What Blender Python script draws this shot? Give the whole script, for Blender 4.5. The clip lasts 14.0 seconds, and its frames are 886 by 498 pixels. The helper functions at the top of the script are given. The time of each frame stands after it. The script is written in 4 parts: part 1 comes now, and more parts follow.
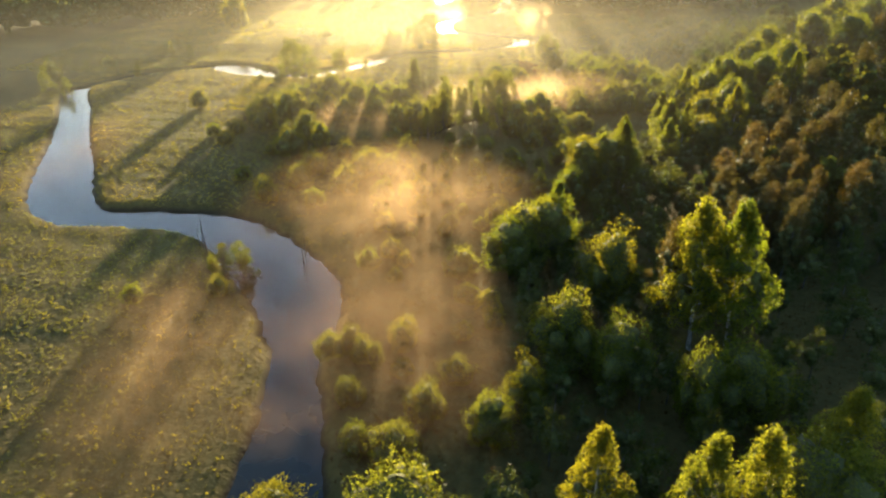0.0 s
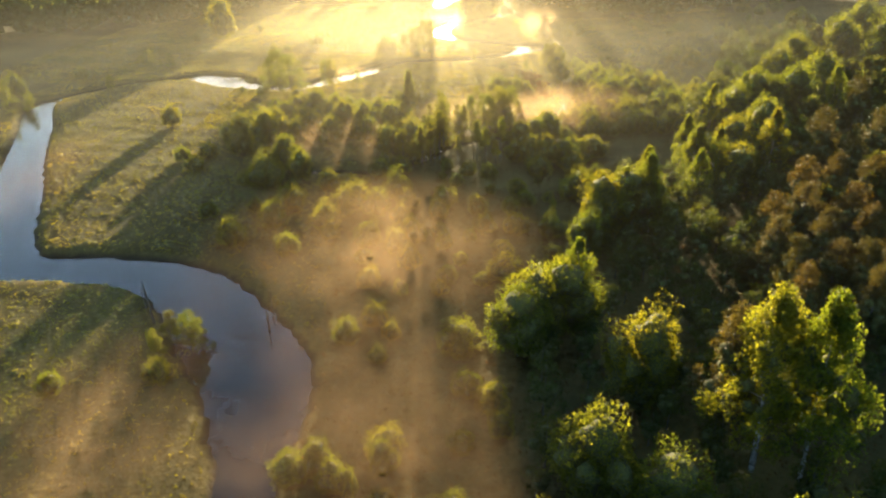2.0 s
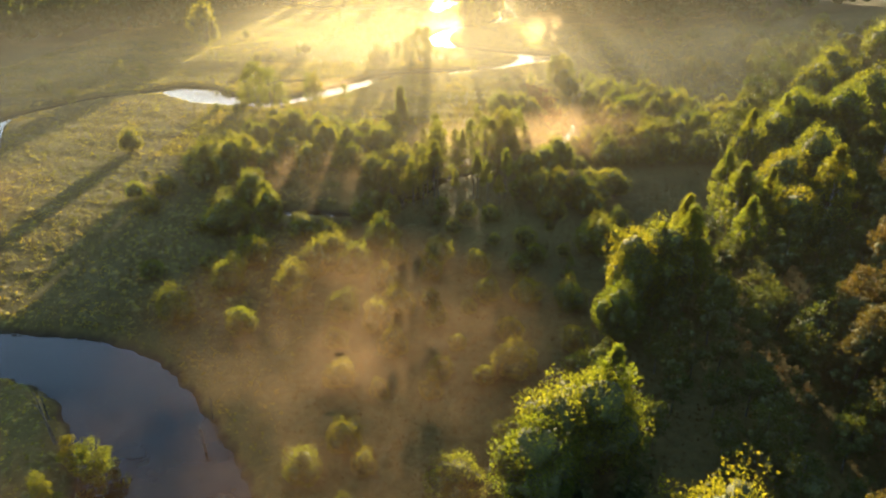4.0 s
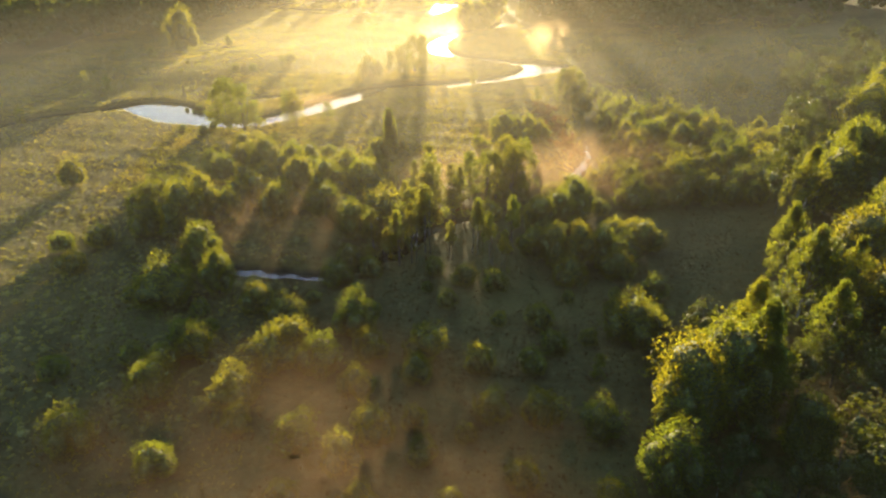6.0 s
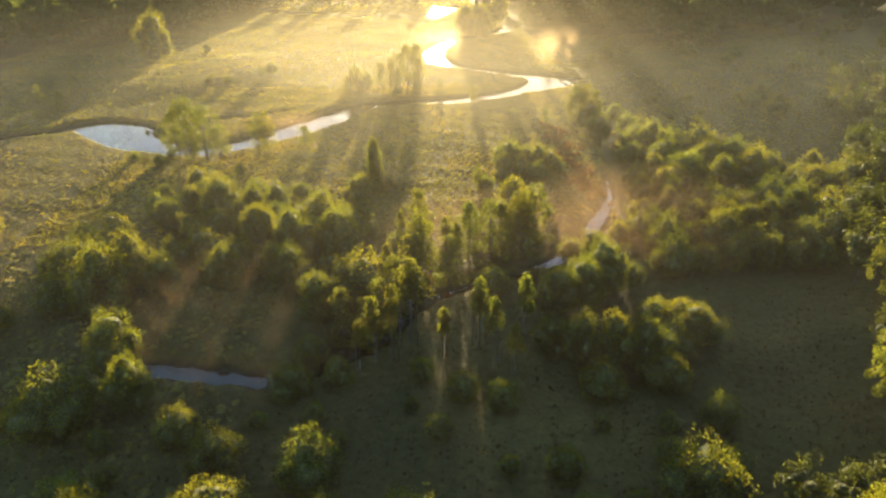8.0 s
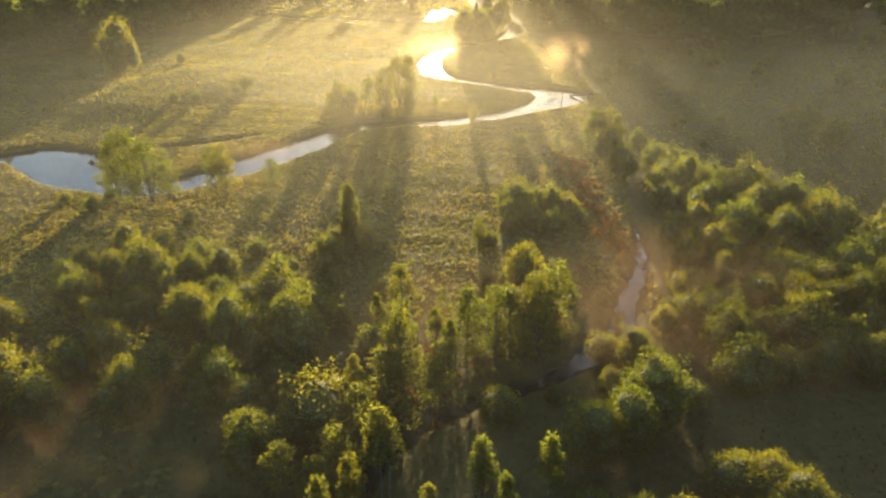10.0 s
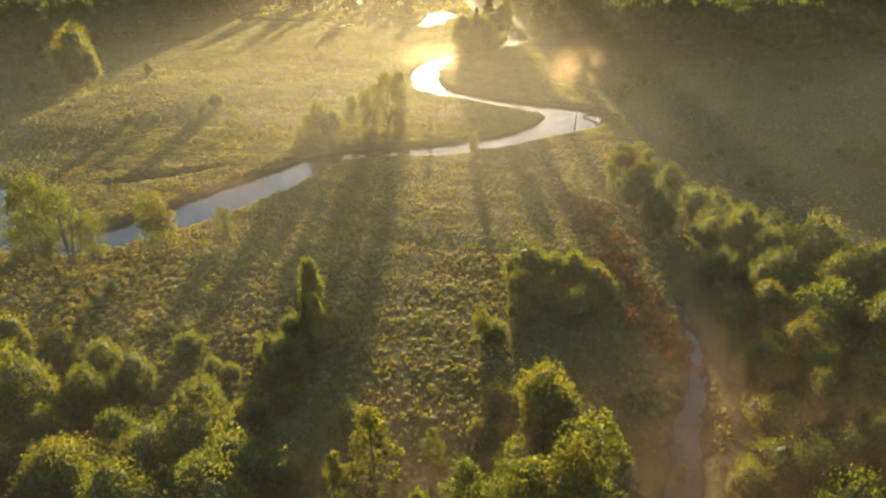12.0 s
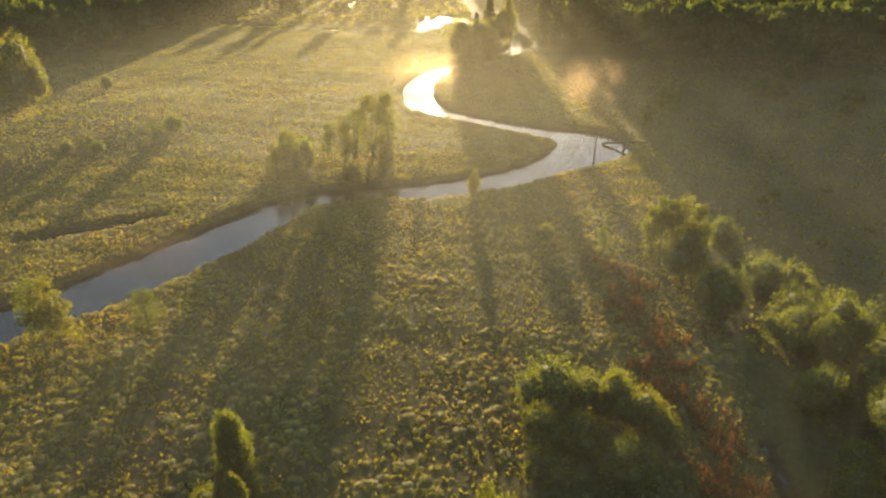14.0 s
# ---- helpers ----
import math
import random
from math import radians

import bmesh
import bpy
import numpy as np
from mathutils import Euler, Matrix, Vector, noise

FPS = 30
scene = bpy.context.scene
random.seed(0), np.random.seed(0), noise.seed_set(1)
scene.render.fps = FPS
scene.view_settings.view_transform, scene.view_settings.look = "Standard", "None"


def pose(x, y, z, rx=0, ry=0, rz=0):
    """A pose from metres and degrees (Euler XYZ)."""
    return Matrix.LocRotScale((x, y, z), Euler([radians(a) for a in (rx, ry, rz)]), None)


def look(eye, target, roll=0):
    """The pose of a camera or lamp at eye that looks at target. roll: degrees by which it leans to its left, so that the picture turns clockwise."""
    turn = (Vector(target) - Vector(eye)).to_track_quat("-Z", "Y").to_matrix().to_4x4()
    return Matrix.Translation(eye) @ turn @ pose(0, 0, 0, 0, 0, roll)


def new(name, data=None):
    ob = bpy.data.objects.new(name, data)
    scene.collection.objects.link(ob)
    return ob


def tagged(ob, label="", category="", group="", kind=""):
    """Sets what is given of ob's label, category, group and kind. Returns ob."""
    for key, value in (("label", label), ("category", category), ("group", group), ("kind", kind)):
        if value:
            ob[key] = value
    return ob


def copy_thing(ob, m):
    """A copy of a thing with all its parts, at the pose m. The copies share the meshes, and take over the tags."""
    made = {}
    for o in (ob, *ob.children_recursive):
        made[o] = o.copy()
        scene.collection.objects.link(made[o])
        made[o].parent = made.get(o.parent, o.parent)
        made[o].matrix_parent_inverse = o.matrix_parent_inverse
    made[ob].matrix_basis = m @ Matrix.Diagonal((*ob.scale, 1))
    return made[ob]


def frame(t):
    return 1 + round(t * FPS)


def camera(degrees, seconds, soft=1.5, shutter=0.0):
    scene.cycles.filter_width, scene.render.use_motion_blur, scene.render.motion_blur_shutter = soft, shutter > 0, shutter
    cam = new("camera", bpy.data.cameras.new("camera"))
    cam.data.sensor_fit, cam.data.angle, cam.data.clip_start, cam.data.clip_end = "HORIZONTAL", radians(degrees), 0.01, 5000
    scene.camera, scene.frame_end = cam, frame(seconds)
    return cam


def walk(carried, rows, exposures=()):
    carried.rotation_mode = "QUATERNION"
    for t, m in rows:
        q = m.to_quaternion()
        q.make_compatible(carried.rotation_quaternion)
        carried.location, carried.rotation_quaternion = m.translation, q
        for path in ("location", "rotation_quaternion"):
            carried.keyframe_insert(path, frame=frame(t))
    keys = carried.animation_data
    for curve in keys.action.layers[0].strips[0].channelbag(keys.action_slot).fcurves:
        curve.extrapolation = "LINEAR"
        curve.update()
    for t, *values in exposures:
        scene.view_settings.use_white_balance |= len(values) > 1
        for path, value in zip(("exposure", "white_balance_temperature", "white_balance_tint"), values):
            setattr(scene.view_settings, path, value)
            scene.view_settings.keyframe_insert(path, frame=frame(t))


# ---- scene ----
cam = camera(67.9, 14.0, soft=2.5)
METRES, EYE, TILT, LEAN, TURN = 195.3, 52.5, 0.0, 0.0, -2.6
ROWS = [
    (0.0, 0.0, 0.0, 0.0, -0.4, -25.81, 0.83),
    (0.5, 0.0012, 0.0261, -0.0001, -0.41, -25.81, 0.84),
    (1.0, 0.0022, 0.0537, -0.0003, -0.43, -25.78, 0.84),
    (1.5, 0.0034, 0.0826, -0.0002, -0.44, -25.78, 0.84),
    (2.0, 0.0048, 0.1129, -0.0006, -0.46, -25.75, 0.86),
    (2.5, 0.0064, 0.1442, -0.001, -0.47, -25.74, 0.85),
    (3.0, 0.0075, 0.1761, -0.0011, -0.5, -25.73, 0.84),
    (5.5, 0.0166, 0.3495, -0.0031, -0.51, -25.72, 0.78),
    (6.0, 0.0183, 0.3854, -0.0038, -0.49, -25.73, 0.76),
    (6.5, 0.0199, 0.4218, -0.0044, -0.5, -25.73, 0.74),
    (7.0, 0.0217, 0.4586, -0.0048, -0.49, -25.75, 0.69),
    (7.5, 0.0233, 0.4959, -0.0058, -0.51, -25.75, 0.7),
    (8.0, 0.0248, 0.5339, -0.0069, -0.53, -25.74, 0.67),
    (10.5, 0.035, 0.7272, -0.0122, -0.52, -25.76, 0.69),
    (11.0, 0.0367, 0.7659, -0.0131, -0.53, -25.77, 0.67),
    (11.5, 0.0385, 0.8047, -0.0142, -0.54, -25.79, 0.66),
    (12.0, 0.0396, 0.8408, -0.0151, -0.56, -25.79, 0.59),
    (12.5, 0.0417, 0.8822, -0.0164, -0.57, -25.81, 0.64),
    (13.0, 0.0438, 0.9209, -0.0177, -0.57, -25.82, 0.68),
    (13.5, 0.0452, 0.9598, -0.0192, -0.6, -25.81, 0.62),
    (14.0, 0.0471, 0.9986, -0.0199, -0.62, -25.82, 0.64),
]
walk(cam, [(t, pose(0, 0, EYE, TILT, LEAN, TURN) @ pose(METRES * x, METRES * y, METRES * z, 90 + pitch, roll, yaw)) for t, x, y, z, yaw, pitch, roll in ROWS],
     exposures=[(0.0, 2.35), (8.0, 2.18), (14.0, 1.82)])

# ---- world, sun ----
SUN_UP, SUN_AZ = 4.8, 2.7          # degrees above the horizon, clockwise from +y
world = bpy.data.worlds.new("world")
scene.world = world
world.use_nodes = True
wt = world.node_tree
sky = wt.nodes.new("ShaderNodeTexSky")
sky.sky_type = "NISHITA"
sky.sun_disc = False
sky.sun_elevation, sky.sun_rotation = radians(SUN_UP), radians(SUN_AZ)
sky.air_density, sky.dust_density, sky.ozone_density = 1.0, 1.0, 2.5
background = wt.nodes["Background"]
wt.links.new(sky.outputs[0], background.inputs[0])
background.inputs[1].default_value = 0.12
lamp = bpy.data.lights.new("sun", "SUN")
lamp.energy, lamp.angle, lamp.color = 5.0, radians(0.6), (1.0, 0.83, 0.50)
sun = new("sun", lamp)
az, up = radians(SUN_AZ), radians(SUN_UP)
toward = Vector((math.sin(az) * math.cos(up), math.cos(az) * math.cos(up), math.sin(up)))
sun.matrix_basis = look(toward * 400, (0, 0, 0))
scene.cycles.transparent_max_bounces = 96

# ---- node helpers ----


class Nodes:
    """A small builder of node materials."""

    def __init__(self, name):
        self.mat = bpy.data.materials.new(name)
        self.mat.use_nodes = True
        self.tree = self.mat.node_tree
        self.tree.nodes.clear()
        self.out = self.tree.nodes.new("ShaderNodeOutputMaterial")

    def add(self, kind, **values):
        n = self.tree.nodes.new(kind)
        for key, value in values.items():
            sock = n.inputs[int(key[1:])] if key[0] == "i" and key[1:].isdigit() else n.inputs[key.replace("_", " ")]
            if isinstance(value, bpy.types.NodeSocket):
                self.tree.links.new(value, sock)
            else:
                sock.default_value = value
        return n

    def noise(self, scale, detail=4.0, vector=None, rough=0.55):
        n = self.add("ShaderNodeTexNoise", Scale=scale, Detail=detail, Roughness=rough)
        self.tree.links.new(vector or self.place(), n.inputs["Vector"])
        return n.outputs[0]

    def place(self):
        return self.add("ShaderNodeNewGeometry").outputs["Position"]

    def math(self, op, a, b=0.0, clamp=False):
        n = self.add("ShaderNodeMath", i0=a, i1=b)
        n.operation, n.use_clamp = op, clamp
        return n.outputs[0]

    def span(self, value, a, b, c=0.0, d=1.0):
        n = self.add("ShaderNodeMapRange", i0=value, i1=a, i2=b, i3=c, i4=d)
        return n.outputs[0]

    def ramp(self, value, *stops):
        n = self.add("ShaderNodeValToRGB", i0=value)
        els = n.color_ramp.elements
        while len(els) < len(stops):
            els.new(0.5)
        for el, (at, col) in zip(els, stops):
            el.position, el.color = at, (*col, 1)
        return n.outputs[0]

    def blend(self, how, fac, a, b):
        n = self.tree.nodes.new("ShaderNodeMix")
        n.data_type, n.blend_type = "RGBA", how
        for sock, value in ((n.inputs[0], fac), (n.inputs[6], a), (n.inputs[7], b)):
            if isinstance(value, bpy.types.NodeSocket):
                self.tree.links.new(value, sock)
            else:
                sock.default_value = value if sock.type == "VALUE" else (*value, 1)
        return n.outputs[2]

    def done(self, shader):
        self.tree.links.new(shader, self.out.inputs[0])
        return self.mat


def leaf_material(name, dark, light, see=0.6, gloss=0.1, glow=(2.35, 2.15, 0.65), field=False):
    """Leaves: a thin blade that reflects and lets light through, each leaf and each tree a little different."""
    n = Nodes(name)
    info = n.add("ShaderNodeObjectInfo").outputs["Random"]
    leaf = n.add("ShaderNodeNewGeometry").outputs["Random Per Island"]
    own = 0.3 if field else 0.5
    t = n.math("ADD", n.math("MULTIPLY", leaf, own), n.math("MULTIPLY", n.noise(0.5, 3), 1 - own))
    col = n.ramp(t, (0.15, dark), (0.85, light))
    col = n.blend("MULTIPLY", 1.0, col, n.ramp(info, (0.0, (0.8, 0.9, 0.8)), (0.5, (1.0, 1.0, 1.0)), (1.0, (1.15, 1.0, 0.75))))
    if field:
        wide = n.math("ADD", n.math("MULTIPLY", n.noise(0.045, 4), 0.6), n.math("MULTIPLY", n.noise(0.2, 3), 0.4))
        col = n.blend("MULTIPLY", 1.0, col, n.ramp(wide, (0.36, (0.5, 0.62, 0.5)), (0.5, (0.9, 0.95, 0.9)), (0.64, (1.25, 1.1, 1.0))))
    face = n.add("ShaderNodeBsdfPrincipled", Base_Color=col, Roughness=0.55, Specular_IOR_Level=gloss)
    back = n.add("ShaderNodeBsdfTranslucent", Color=n.blend("MULTIPLY", 1.0, col, glow))
    return n.done(n.add("ShaderNodeMixShader", i0=see, i1=face.outputs[0], i2=back.outputs[0]).outputs[0])


def bark_material(name, dark, light, grain=2.5, relief=0.05):
    n = Nodes(name)
    col = n.ramp(n.noise(grain, 6), (0.35, dark), (0.65, light))
    bump = n.add("ShaderNodeBump", Strength=0.7, Distance=relief, Height=n.noise(9 if grain < 4 else 4, 5))
    return n.done(n.add("ShaderNodeBsdfPrincipled", Base_Color=col, Roughness=0.9, Normal=bump.outputs[0]).outputs[0])


def ground_material():
    """Rough wet meadow: green and straw patches, turning dark brown low on the banks."""
    n = Nodes("meadow_soil")
    at = n.place()
    big, small = n.noise(0.035, 5, at), n.noise(0.9, 6, at)
    t = n.math("ADD", n.math("MULTIPLY", big, 0.65), n.math("MULTIPLY", small, 0.35))
    col = n.ramp(t, (0.32, (0.058, 0.045, 0.016)), (0.5, (0.10, 0.076, 0.024)), (0.68, (0.15, 0.111, 0.032)))
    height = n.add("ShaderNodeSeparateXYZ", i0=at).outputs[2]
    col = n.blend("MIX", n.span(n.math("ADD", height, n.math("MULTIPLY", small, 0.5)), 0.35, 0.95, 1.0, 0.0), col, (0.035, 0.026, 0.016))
    bump = n.add("ShaderNodeBump", Strength=1.0, Distance=0.3, Height=n.noise(1.3, 6, at))
    return n.done(n.add("ShaderNodeBsdfPrincipled", Base_Color=col, Roughness=0.95, Specular_IOR_Level=0.1, Normal=bump.outputs[0]).outputs[0])


def water_material():
    n = Nodes("river_water")
    at = n.place()
    bump = n.add("ShaderNodeBump", Strength=0.12, Distance=0.05, Height=n.noise(0.8, 4, at))
    col = n.ramp(n.noise(0.15, 3, at), (0.3, (0.010, 0.012, 0.010)), (0.7, (0.022, 0.022, 0.016)))
    return n.done(n.add("ShaderNodeBsdfPrincipled", Base_Color=col, Roughness=n.span(n.noise(0.06, 3, at), 0.3, 0.7, 0.05, 0.16), IOR=1.40, Normal=bump.outputs[0]).outputs[0])


def mist_shader(n, alpha, forward, tint, aside, spread):
    """Fine droplets: a share of the light, forward, goes on within a cone, the rest is thrown aside or back in the
    colour aside.
    """
    soft = n.add("ShaderNodeBsdfDiffuse", Color=aside)
    through_it = n.add("ShaderNodeBsdfTranslucent", Color=aside)
    both = n.add("ShaderNodeMixShader", i0=0.65, i1=soft.outputs[0], i2=through_it.outputs[0])
    onward = n.add("ShaderNodeBsdfRefraction", Color=tint, Roughness=spread, IOR=1.5)
    all_ways = n.add("ShaderNodeMixShader", i0=forward, i1=both.outputs[0], i2=onward.outputs[0])
    clear = n.add("ShaderNodeBsdfTransparent")
    return n.done(n.add("ShaderNodeMixShader", i0=alpha, i1=clear.outputs[0], i2=all_ways.outputs[0]).outputs[0])


def bank_mist_material():
    n = Nodes("mist_sun_tinted")
    inside = n.add("ShaderNodeTexCoord").outputs["Object"]
    r = n.add("ShaderNodeVectorMath", i0=inside)
    r.operation = "LENGTH"
    body = n.math("POWER", n.math("SUBTRACT", 1.0, r.outputs["Value"], True), 1.3)
    wisps = n.span(n.math("ADD", n.math("MULTIPLY", n.noise(0.045, 3), 0.5), n.math("MULTIPLY", n.noise(0.16, 5, rough=0.62), 0.5)), 0.36, 0.66)
    # Droplets are white; the low sun's orange is put into both tints.
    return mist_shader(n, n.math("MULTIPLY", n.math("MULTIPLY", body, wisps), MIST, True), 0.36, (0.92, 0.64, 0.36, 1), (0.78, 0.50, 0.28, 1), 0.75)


def haze_material():
    """Thickest some metres above the ground, and thinning out upwards; thin downstream and densest near y = 240, placed
    for the glow.
    """
    n = Nodes("valley_haze_droplets")
    at = n.place()
    parts = n.add("ShaderNodeSeparateXYZ", i0=at).outputs
    z = parts[2]
    upstream = n.math("MULTIPLY", n.span(parts[1], 140.0, 240.0, 0.08, 0.68), n.span(parts[1], 260.0, 410.0, 1.0, 0.55))
    low, high = n.span(z, 0.2, 6.0), n.span(z, 8.0, 38.0, 1.0, 0.0)
    thick = n.math("MULTIPLY", n.math("MULTIPLY", n.math("MULTIPLY", low, high), upstream), HAZE_THICK)
    # The dim side tint puts shade into the haze's colour away from the sun.
    return mist_shader(n, n.math("MULTIPLY", thick, n.span(n.noise(0.02, 4, at), 0.3, 0.7, 0.4, 1.6), True), 0.088, (0.95, 0.80, 0.55, 1), (0.35, 0.33, 0.27, 1), 0.8)


MIST, HAZE_THICK = 0.19, 0.034
GROUND = ground_material()
WATER = water_material()
BANK_MIST, HAZE = bank_mist_material(), haze_material()
BIRCH_LEAF = leaf_material("birch_leaf", (0.055, 0.07, 0.012), (0.155, 0.165, 0.031))
ALDER_LEAF = leaf_material("alder_leaf", (0.05, 0.062, 0.012), (0.135, 0.14, 0.028))
WILLOW_LEAF = leaf_material("willow_leaf", (0.05, 0.062, 0.014), (0.14, 0.145, 0.033))
SPRUCE_NEEDLE = leaf_material("spruce_needle", (0.022, 0.034, 0.012), (0.06, 0.075, 0.02), 0.25)
PINE_NEEDLE = leaf_material("pine_needle", (0.042, 0.036, 0.014), (0.10, 0.075, 0.028), 0.35)
GRASS = leaf_material("grass_blade", (0.095, 0.10, 0.018), (0.24, 0.21, 0.04), 0.62, 0.1, (2.4, 2.0, 0.75), True)
SEDGE = leaf_material("sedge_tussock", (0.135, 0.12, 0.018), (0.285, 0.235, 0.038), 0.65, 0.0, (2.3, 1.95, 0.55), True)
# Grass under the trees: the brown of shaded ground is put into its colour.
SHADE_GRASS = leaf_material("shade_brown_grass", (0.058, 0.041, 0.02), (0.12, 0.083, 0.04), 0.4, 0.0, (1.7, 1.35, 0.8))
REED = leaf_material("dry_reed", (0.06, 0.032, 0.014), (0.13, 0.066, 0.027), 0.4, 0.0, (1.9, 1.3, 0.7))
# A darker copy of the alder leaf, with the wood's shade in its colour.
WOOD_LEAF = leaf_material("shade_dark_leaf", (0.028, 0.038, 0.012), (0.075, 0.085, 0.024), 0.4)
FAR_LEAF = leaf_material("far_foliage", (0.045, 0.06, 0.02), (0.085, 0.10, 0.035), 0.33, 0.0)
TURF = bark_material("tussock_turf", (0.09, 0.072, 0.013), (0.19, 0.145, 0.026))
# For opaque cores added inside the crowns to block sun and darken their bodies.
INNER = bark_material("crown_core_dark", (0.042, 0.045, 0.009), (0.11, 0.105, 0.019), 5.0, 0.2)
BARK = bark_material("grey_bark", (0.035, 0.03, 0.025), (0.13, 0.11, 0.085))
BIRCH_BARK = bark_material("birch_bark", (0.06, 0.055, 0.05), (0.5, 0.47, 0.42))
DEAD_WOOD = bark_material("dead_wood", (0.03, 0.025, 0.02), (0.10, 0.085, 0.065))

# ---- mesh helpers ----


def mesh_of(name, verts, faces, material, smooth=False):
    """A mesh from an array of corners and an array of faces, all of three or all of four corners."""
    me = bpy.data.meshes.new(name)
    faces = np.asarray(faces, dtype=np.int32)
    k = faces.shape[1]
    me.vertices.add(len(verts))
    me.vertices.foreach_set("co", np.asarray(verts, dtype=np.float32).ravel())
    me.loops.add(faces.size)
    me.loops.foreach_set("vertex_index", faces.ravel())
    me.polygons.add(len(faces))
    me.polygons.foreach_set("loop_start", np.arange(0, faces.size, k, dtype=np.int32))
    me.materials.append(material)
    if smooth:
        me.polygons.foreach_set("use_smooth", np.ones(len(faces), dtype=bool))
    me.update(calc_edges=True)
    me.validate()
    return me


def part(name, me, parent, label=""):
    ob = new(name, me)
    ob.parent = parent
    return tagged(ob, label=label)


def unit(v):
    return v / np.maximum(np.linalg.norm(v, axis=-1, keepdims=True), 1e-6)


def blades(rng, centres, size, axis=None, stray=1.0, slim=0.5):
    """Pointed leaf-shaped triangles at the centres. axis: the way they point, from which they stray."""
    k = len(centres)
    way = rng.normal(size=(k, 3)) * stray
    if axis is not None:
        way = way + axis
    way = unit(way)
    side = unit(np.cross(way, rng.normal(size=(k, 3))))
    length = size * rng.uniform(0.6, 1.3, (k, 1))
    width = length * slim * rng.uniform(0.7, 1.2, (k, 1))
    leaf = np.stack([centres + way * length, centres - way * length * 0.7 + side * width, centres - way * length * 0.7 - side * width], 1)
    return leaf.reshape(-1, 3), np.arange(3 * k).reshape(-1, 3)


def stem(points, radii, sides=6):
    """A tapered tube along points."""
    points = np.asarray(points, float)
    verts, faces = [], []
    for i, (p, r) in enumerate(zip(points, radii)):
        d = unit((points[min(i + 1, len(points) - 1)] - points[max(i - 1, 0)])[None])[0]
        a = unit(np.cross(d, (0.31, 0.95, 0.1))[None])[0]
        b = np.cross(d, a)
        for s in range(sides):
            w = 2 * math.pi * s / sides
            verts.append(p + r * (a * math.cos(w) + b * math.sin(w)))
        if i:
            o = (i - 1) * sides
            faces += [(o + s, o + (s + 1) % sides, o + sides + (s + 1) % sides, o + sides + s) for s in range(sides)]
    return np.array(verts), np.array(faces)


def joined(pieces):
    verts, faces, at = [], [], 0
    for v, f in pieces:
        verts.append(v)
        faces.append(np.asarray(f) + at)
        at += len(v)
    return np.concatenate(verts), np.concatenate(faces)


def limbs(rng, high, base, count, low, reach, rise, lean=0.02, sides=6):
    """A trunk with limbs; returns the tubes and the limbs' tips."""
    zs = np.linspace(-0.4, high, 7)
    sway = np.cumsum(rng.normal(0, lean * high / 7, (7, 2)), 0)
    trunk = np.column_stack([sway - sway[0], zs])
    pieces, tips = [stem(trunk, np.linspace(base, base * 0.12, 7), sides)], []
    for i in range(count):
        z = high * rng.uniform(low, 0.92)
        foot = np.array([np.interp(z, zs, trunk[:, 0]), np.interp(z, zs, trunk[:, 1]), z])
        w = rng.uniform(0, 2 * math.pi)
        far = reach * rng.uniform(0.5, 1.0) * (1.15 - z / high)
        mid = foot + far * 0.5 * np.array([math.cos(w), math.sin(w), rise * 0.8])
        tip = foot + far * np.array([math.cos(w), math.sin(w), rise * 1.3])
        r = base * 0.35 * (1.1 - z / high)
        pieces.append(stem([foot, mid, tip], [r, r * 0.6, r * 0.15], 4))
        tips.append(tip)
    return pieces, np.array(tips)


def lobes(rng, count, centre, radii, inner=0.55):
    p = unit(rng.normal(size=(count, 3))) * rng.uniform(inner, 1.0, (count, 1))
    return np.asarray(centre) + p * np.asarray(radii)


def clumps(rng, centres, radius, leaves, squash=(1, 1, 0.8)):
    """Leaf places gathered round the centres, most of them in each clump's skin."""
    n = len(centres)
    r = radius * rng.uniform(0.7, 1.35, (n, 1, 1))
    p = unit(rng.normal(size=(n, leaves, 3))) * (rng.uniform(0.25, 1.0, (n, leaves, 1)) ** 0.45) * r * np.asarray(squash)
    return (centres[:, None] + p).reshape(-1, 3)


G = (1 + math.sqrt(5)) / 2
KNOT = np.array([(-1, G, 0), (1, G, 0), (-1, -G, 0), (1, -G, 0), (0, -1, G), (0, 1, G), (0, -1, -G), (0, 1, -G), (G, 0, -1), (G, 0, 1), (-G, 0, -1), (-G, 0, 1)]) / math.hypot(1, G)
KNOT_FACES = np.array([(0, 11, 5), (0, 5, 1), (0, 1, 7), (0, 7, 10), (0, 10, 11), (1, 5, 9), (5, 11, 4), (11, 10, 2), (10, 7, 6), (7, 1, 8),
                       (3, 9, 4), (3, 4, 2), (3, 2, 6), (3, 6, 8), (3, 8, 9), (4, 9, 5), (2, 4, 11), (6, 2, 10), (8, 6, 7), (9, 8, 1)])


def thick_of(rng, centres, radius, squash=(1, 1, 0.8)):
    """A rough solid knot inside each clump, which blocks light so the crown stays dark behind its outer leaves."""
    n = len(centres)
    v = (KNOT[None] * rng.uniform(0.75, 1.2, (n, 12, 1))) * (radius * rng.uniform(0.8, 1.2, (n, 1, 1))) * np.asarray(squash) + centres[:, None]
    return v.reshape(-1, 3), (KNOT_FACES[None] + 12 * np.arange(n)[:, None, None]).reshape(-1, 3)


